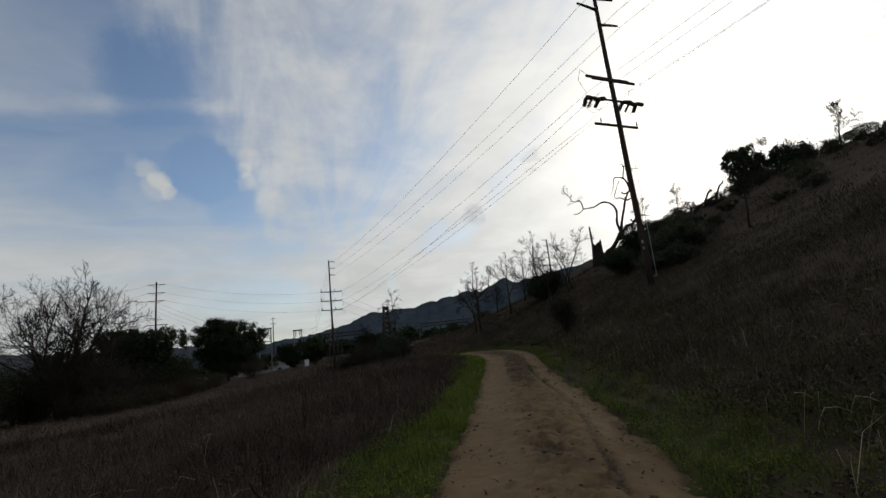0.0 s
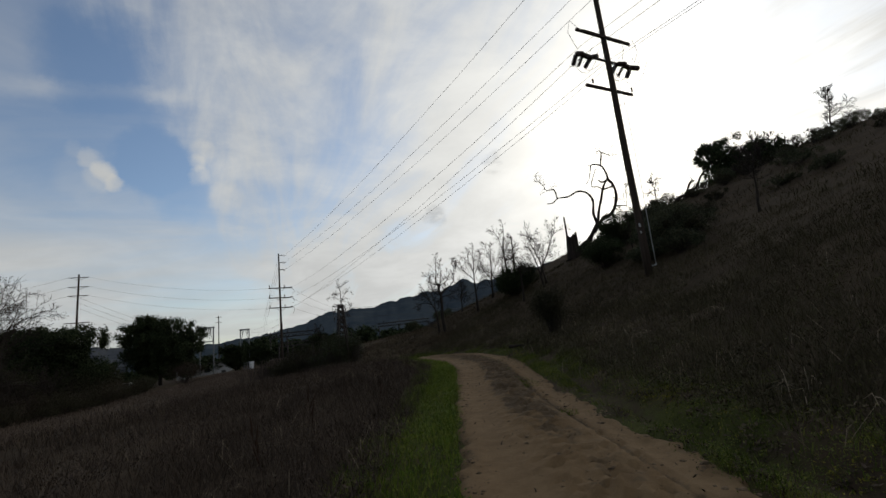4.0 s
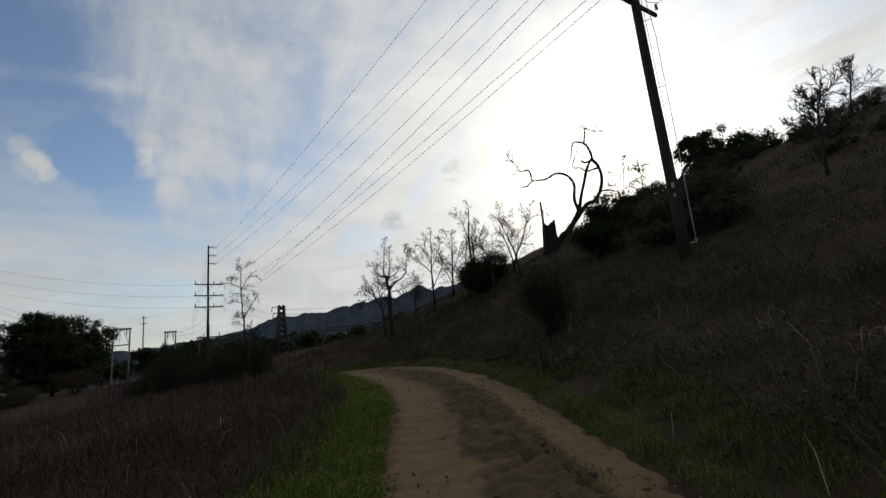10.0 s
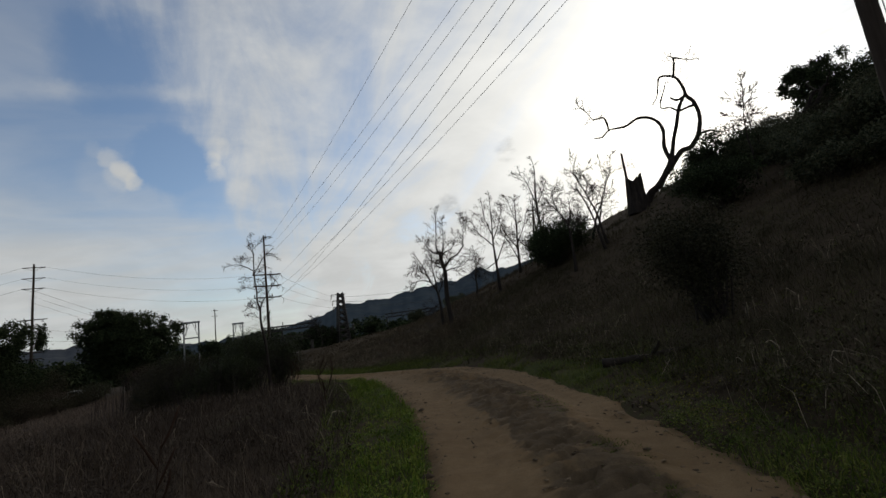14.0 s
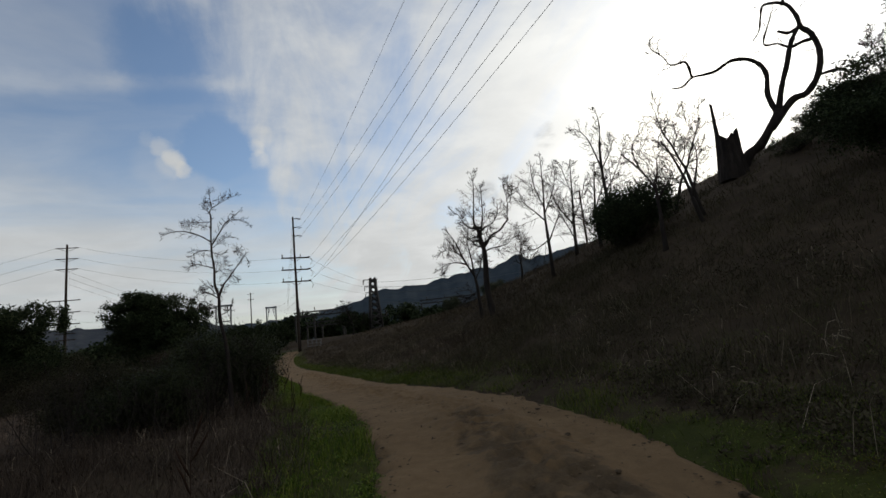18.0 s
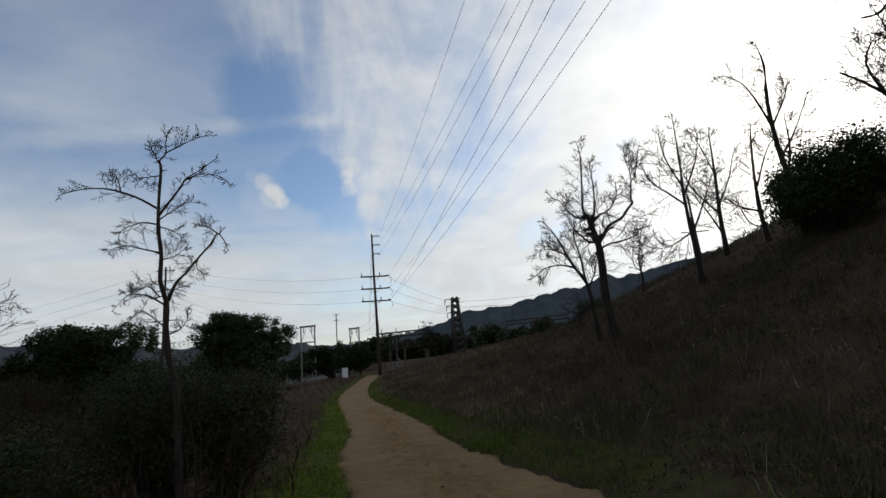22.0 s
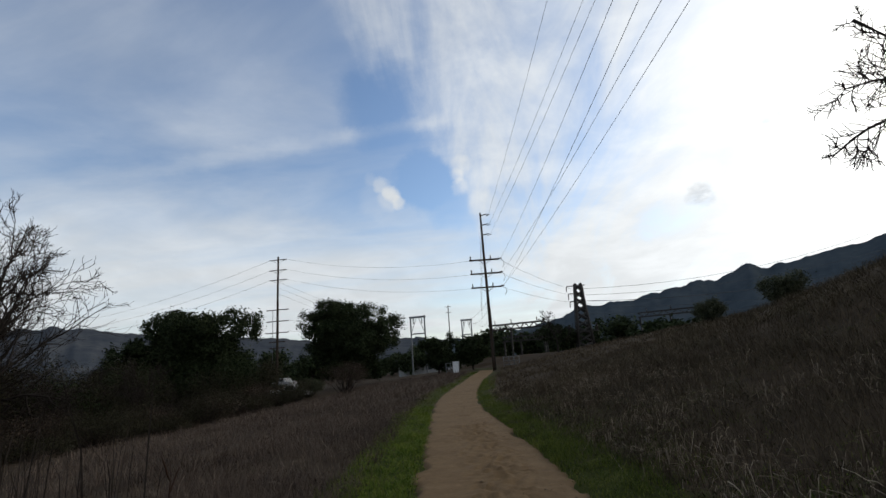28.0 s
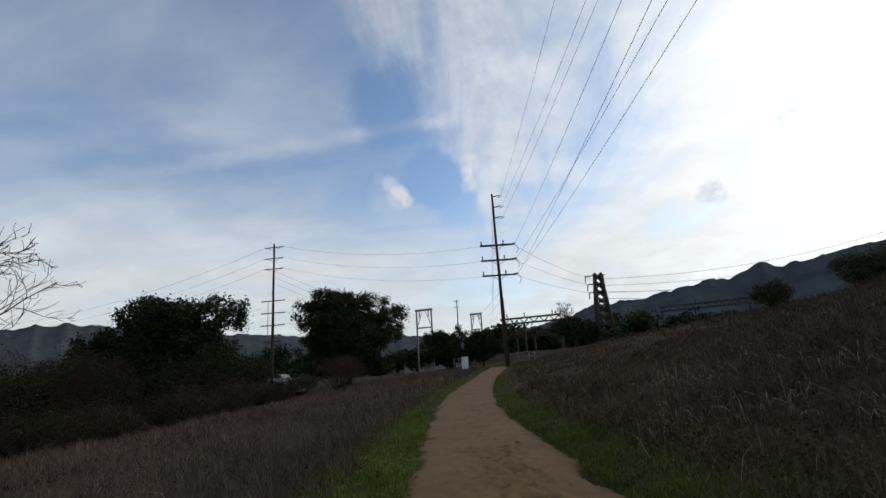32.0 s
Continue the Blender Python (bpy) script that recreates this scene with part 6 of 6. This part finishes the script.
def weeds(name, side, label, counts, mat):
    """Dead standing weeds in loose tufts: thin stalks close by, coarser ones farther off."""
    xs, ys, ts, ws, ls = [], [], [], [], []
    for n, r0, r1, s0, s1, pw, t0, w0 in counts:
        each = 8
        x, y, r = spots(n // each, side, r0, r1, s0, s1, pw)
        patchy = vnoise(x * 0.55, y * 0.55, 40) * 0.55 + vnoise(x * 1.9, y * 1.9, 41) * 0.45
        keep = rng.random(len(x)) < 0.3 + patchy * 1.0
        x, y, r, patchy = x[keep], y[keep], r[keep], patchy[keep]
        tuft = rng.uniform(0.55, 1.35, len(x))
        x, y, r, patchy, tuft = (np.repeat(q, each) for q in (x, y, r, patchy, tuft))
        loose = 0.05 + w0 * 7
        x, y = x + rng.normal(0, loose, len(x)), y + rng.normal(0, loose, len(x))
        t = t0 * (0.4 + 0.9 * patchy) * tuft * rng.uniform(0.45, 1.2, len(x)) * np.clip(0.45 + (r - r0 * 0.5) * 0.45, 0.4, 1.0)
        xs.append(x), ys.append(y), ts.append(t), ws.append(w0 * rng.uniform(0.6, 1.5, len(x))), ls.append(t * rng.uniform(0.15, 1.3, len(x)))
    x, y, t, w, l = (np.concatenate(k) for k in (xs, ys, ts, ws, ls))
    blades(name, x, y, t, w, l, mat, label, "weeds", 0.4)


weeds("dry_weeds", -1, "dead brown weed stalks filling the field beside the track",
      [(76000, 0.9, 5.0, -25, 15, 1.15, 0.50, 0.005), (46000, 4.0, 13.0, -25, 16, 1.1, 0.5, 0.009), (20000, 12.0, 36.0, -20, 18, 1.0, 0.6, 0.022)], M_DRY)
weeds("dry_weeds", -1, "dead pale brown weed stalks filling the field after the bend",
      [(46000, 0.9, 5.0, 15, 40, 1.15, 0.50, 0.005), (36000, 4.0, 13.0, 16, 48, 1.1, 0.5, 0.009), (20000, 12.0, 36.0, 18, 60, 1.0, 0.6, 0.022), (20000, 1.0, 14.0, 40, 76, 1.1, 0.6, 0.02)], M_PALE)
weeds("dry_weeds", 1, "dead brown weed stalks covering the slope beside the track",
      [(84000, 1.0, 6.0, -25, 17, 1.15, 0.45, 0.006), (74000, 5.0, 15.0, -25, 21, 1.1, 0.38, 0.011), (60000, 14.0, 50.0, -25, 55, 1.0, 0.42, 0.03)], M_SLOPE)
weeds("dry_weeds", 1, "dead grey-brown weed stalks covering the slope after the bend",
      [(60000, 0.9, 6.0, 17, 40, 1.15, 0.5, 0.006), (50000, 5.0, 16.0, 20, 46, 1.1, 0.42, 0.011), (26000, 1.0, 22.0, 40, 80, 1.1, 0.4, 0.025)], M_GREY)


def verge(side, n, r1, label, s0=-25, s1=40, tall=0.13, mat=M_GREEN):
    x, y, r = spots(n, side, 0.0, r1, s0, s1, 1.25)
    p = vnoise(x * 0.8, y * 0.8, 50) * 0.6 + vnoise(x * 3.0, y * 3.0, 51) * 0.4
    k = rng.random(len(x)) < (np.clip(1.9 * p - 0.25, 0.04, 1) if side < 0 else np.clip(3.2 * (p - np.where(y > 13, 0.22, 0.36)), 0.05, 1)) * np.clip((r + 0.12) / 0.35, 0.1, 1) * (1 - barren(x, y, r, side))
    x, y, p = x[k], y[k], p[k]
    t = tall * (0.4 + p) * rng.uniform(0.5, 1.4, len(x))
    blades("green_grass", x, y, t, rng.uniform(0.004, 0.010, len(x)), t * rng.uniform(0.2, 0.9, len(x)), mat, label, "grass")


verge(-1, 62000, 1.45, "fresh green grass along the track's field side", -25, 34, 0.15, M_LUSH)
verge(1, 74000, 1.8, "patchy fresh green grass along the track's hill side", -25, 34, 0.13)
verge(1, 46000, 3.0, "thin green grass creeping up the foot of the slope", -25, 34, 0.11)
verge(-1, 9000, 1.3, "fresh green grass along the far track", 34, 76, 0.2)
verge(1, 7000, 1.2, "fresh green grass along the far track", 34, 60, 0.2)


def straw(side, n, r0, r1, label):
    x, y, r = spots(n, side, r0, r1, -25, 38, 1.3)
    t = rng.uniform(0.15, 0.75, len(x))
    blades("pale_straw", x, y, t, rng.uniform(0.004, 0.008, len(x)), t * rng.uniform(0.1, 1.6, len(x)), M_STRAW, label, "straw", 0.5)


def forbs(name, side, n, r0, r1, s0, s1, power, mat, label, category, each=30, wide=0.13, tall=0.09, leaf=0.016, cut=0.45, seed=52):
    """Low mounds of small leaves, crowded into patches with bare gaps between."""
    x, y, r = spots(n, side, r0, r1, s0, s1, power)
    p = vnoise(x * 0.7, y * 0.7, seed) * 0.6 + vnoise(x * 2.2, y * 2.2, seed + 1) * 0.4
    k = rng.random(len(x)) < np.clip((p - cut) * 5 + 0.5, 0.03, 1) * (1 - barren(x, y, r, side) * (mat == M_GREEN))
    x, y, p = x[k], y[k], p[k]
    m = len(x)
    rad, top = wide * rng.uniform(0.5, 1.5, m), tall * (0.4 + p) * rng.uniform(0.5, 1.5, m)
    x, y, rad, top = (np.repeat(q, each) for q in (x, y, rad, top))
    n = len(x)
    a, u = rng.uniform(0, 2 * math.pi, n), np.sqrt(rng.random(n))
    x, y = x + np.cos(a) * u * rad, y + np.sin(a) * u * rad
    z = height(x, y) - 0.02 + top * (1 - u * u) * rng.uniform(0.5, 1.1, n)
    b = a + rng.normal(0, 0.7, n)
    tilt = rng.uniform(-0.2, 1.1, n)
    ln = leaf * rng.uniform(0.6, 1.6, n)
    d = np.stack([np.cos(b) * np.cos(tilt), np.sin(b) * np.cos(tilt), np.sin(tilt)], 1) * ln[:, None]
    s = np.stack([-np.sin(b), np.cos(b), rng.normal(0, 0.3, n)], 1) * (ln * rng.uniform(0.25, 0.5, n))[:, None]
    c = np.stack([x, y, z], 1)
    v = np.stack([c - d, c + s, c + d, c - s], 1).reshape(-1, 3)
    ob = new(name, quick_mesh(name, v, np.arange(n)[:, None] * 4 + np.array([[0, 1, 2, 3]]), None, mat))
    tagged(ob, label, category, kind="stuff")


forbs("green_groundcover", -1, 6500, 0.0, 1.3, -25, 36, 1.15, M_LUSH, "low leafy green weeds carpeting the track's field side", "groundcover", cut=0.36)
forbs("green_groundcover", 1, 7500, 0.05, 2.0, -25, 38, 1.5, M_GREEN, "low leafy green weeds in patches on the track's hill side", "groundcover", each=46, cut=0.56, wide=0.16, tall=0.12, leaf=0.011)
forbs("green_groundcover", 1, 3000, 1.2, 7.0, -25, 38, 1.3, M_GREEN, "patches of low green weeds among the dead stalks", "groundcover", each=42, cut=0.60, seed=56, leaf=0.014)
forbs("yellow_moss", 1, 1500, 0.25, 1.7, -20, 6, 1.0, M_MOSS, "yellow-green moss and low weeds on the bank of the ditch", "moss", 34, 0.15, 0.06, 0.013, 0.55, 64)
forbs("brown_litter", 1, 7000, 0.1, 3.2, -25, 36, 1.0, M_DRY, "matted brown dead weeds between the green patches", "undergrowth", 22, 0.14, 0.07, 0.022, 0.55, 66)
forbs("brown_undergrowth", 1, 9000, 0.9, 12.0, -25, 42, 1.2, M_SLOPE, "matted brown undergrowth on the slope", "undergrowth", 44, 0.26, 0.26, 0.023, 0.42, 58)
forbs("brown_undergrowth", -1, 6000, 0.9, 9.0, -25, 42, 1.2, M_DRY, "matted brown undergrowth in the field", "undergrowth", 42, 0.24, 0.2, 0.022, 0.42, 60)


def dock(at, tall, seed):
    """A dead dock plant: a bent stem with knobbly seed heads."""
    r = np.random.default_rng(seed)
    ob = thing("dock_stalk", (at[0], at[1], ground_at(*at)), "dead red-brown seed stalk standing beside the track", "weed", "dead seed stalks", r.uniform(0, 360))
    line = bough(r, (0, 0, -0.03), (r.normal(0, 0.1), r.normal(0, 0.1), 1), tall, 7, 0.06, 0.05)
    part("stem", Tubes().add(line, [0.005 - 0.0004 * i for i in range(8)], 5).mesh("stem", M_SEED), ob)
    for k in range(4):
        p, d = along(line, 0.45 + 0.13 * k)
        b = bough(r, p, (r.normal(0, 0.4), r.normal(0, 0.4), 1), tall * 0.28, 4, 0.08, 0.1)
        part("seed_head", Tubes().add(b, [0.003, 0.010, 0.008, 0.009, 0.004], 6).mesh("seed_head", M_SEED), ob)


for k in range(22):
    s_ = (-20 + 42 * ((k * 0.618) % 1.0)) if k < 12 else 11.5 + 7 * ((k * 0.618) % 1.0)
    dock((float(np.interp(s_, LINE[:, 1], LINE[:, 0])) - float(np.interp(s_, LINE[:, 1], LINE[:, 3])) - 0.9 - 1.7 * ((k * 0.37) % 1.0), s_), 0.7 + 0.35 * ((k * 0.73) % 1.0), 700 + k)

straw(-1, 1300, 0.8, 6.0, "scattered pale dead stalks in the field")
straw(1, 2600, 0.6, 7.0, "scattered pale dead stalks on the slope")
# fallen litter on the soil beside the track
for side in (-1, 1):
    x, y, r = spots(16000, side, 0.1, 4.0, -24, 34, 1.3)
    t = rng.uniform(0.01, 0.06, len(x))
    blades("straw_litter", x, y, t, rng.uniform(0.006, 0.014, len(x)), rng.uniform(0.06, 0.25, len(x)), M_DRY, "fallen brown straw lying beside the track", "litter", 0.6)


# twigs and dead leaves dropped on the track
n = 700
sy = rng.uniform(-22, 34, n)
x = np.interp(sy, LINE[:, 1], LINE[:, 0]) + rng.uniform(-1.0, 1.0, n) * np.interp(sy, LINE[:, 1], LINE[:, 3])
t = rng.uniform(0.03, 0.06, n)
blades("fallen_twigs", x, sy, t, rng.uniform(0.008, 0.022, n), rng.uniform(0.03, 0.16, n), M_BARK, "dark fallen twigs and dead leaves on the track", "twigs", 0.7)


# tufts of grass between the wheel tracks
sy = rng.uniform(-10, 6, 14000)
u = rng.normal(0.52, 0.15, 14000)
x, y = np.interp(sy, LINE[:, 1], LINE[:, 0]) + u, sy
k = vnoise(x * 1.6, y * 0.9, 60) > 0.56
t = rng.uniform(0.035, 0.085, k.sum())
blades("green_grass", x[k], y[k], t, rng.uniform(0.004, 0.009, k.sum()), t * 0.8, M_GREEN, "short green grass tufts between the wheel tracks", "grass")


def curls(n, side, r0, r1, s0, s1, label):
    """Bent pale stalks with a curled tip, in loose bunches."""
    x, y, r = spots(n, side, r0, r1, s0, s1, 1.2)
    keep = vnoise(x * 0.9, y * 0.9, 70) > 0.55
    x, y = x[keep], y[keep]
    m = len(x)
    a = rng.uniform(0, 2 * math.pi, m)
    t, l = rng.uniform(0.10, 0.42, m) * rng.uniform(0.5, 1.0, m), rng.uniform(0.03, 0.26, m)
    w = rng.uniform(0.0025, 0.0045, m)
    z = height(x, y)
    dx, dy = np.cos(a), np.sin(a)
    rows_ = []
    kink = rng.uniform(0.55, 1.0, m)
    for f, h in ((0, 0), (0.2, 0.5), (0.45, 0.9), (0.95, 1.0), (1.5, 0.75)):
        h = np.where(f > 0.5, h * kink, h)
        c = np.stack([x + dx * l * f, y + dy * l * f, z + t * h], 1)
        s_ = np.stack([-dy * w, dx * w, w], 1) * (1 - 0.4 * f)
        rows_ += [c - s_, c + s_]
    v = np.stack(rows_, 1).reshape(-1, 3)
    i = np.arange(m)[:, None] * 10
    q = np.concatenate([i + np.array([[2 * k, 2 * k + 1, 2 * k + 3, 2 * k + 2]]) for k in range(4)])
    tagged(new("curled_stalks", quick_mesh("curled_stalks", v, q, None, M_STRAW)), label, "weeds", kind="stuff")


curls(8500, 1, 0.9, 6.0, 20, 42, "pale curled dead stalks standing on the slope")
curls(4600, 1, 1.2, 7.0, -25, 20, "pale curled dead stalks standing on the slope")
curls(1200, -1, 1.2, 6.0, -25, 36, "pale curled dead stalks standing in the field")

# more grass on the hill side after the bend, and grey dead reeds behind the bushes
verge(1, 18000, 1.0, "fresh green grass at the foot of the slope", 6, 40, 0.12)
n = 900
x, y = rng.normal(-12.0, 1.1, n), rng.normal(17.5, 1.2, n)
t = rng.uniform(0.9, 2.3, n)
blades("dead_reeds", x, y, t, rng.uniform(0.010, 0.02, n), t * rng.uniform(0.02, 0.25, n), M_BARK, "grey dead reeds standing behind the bushes", "reeds")
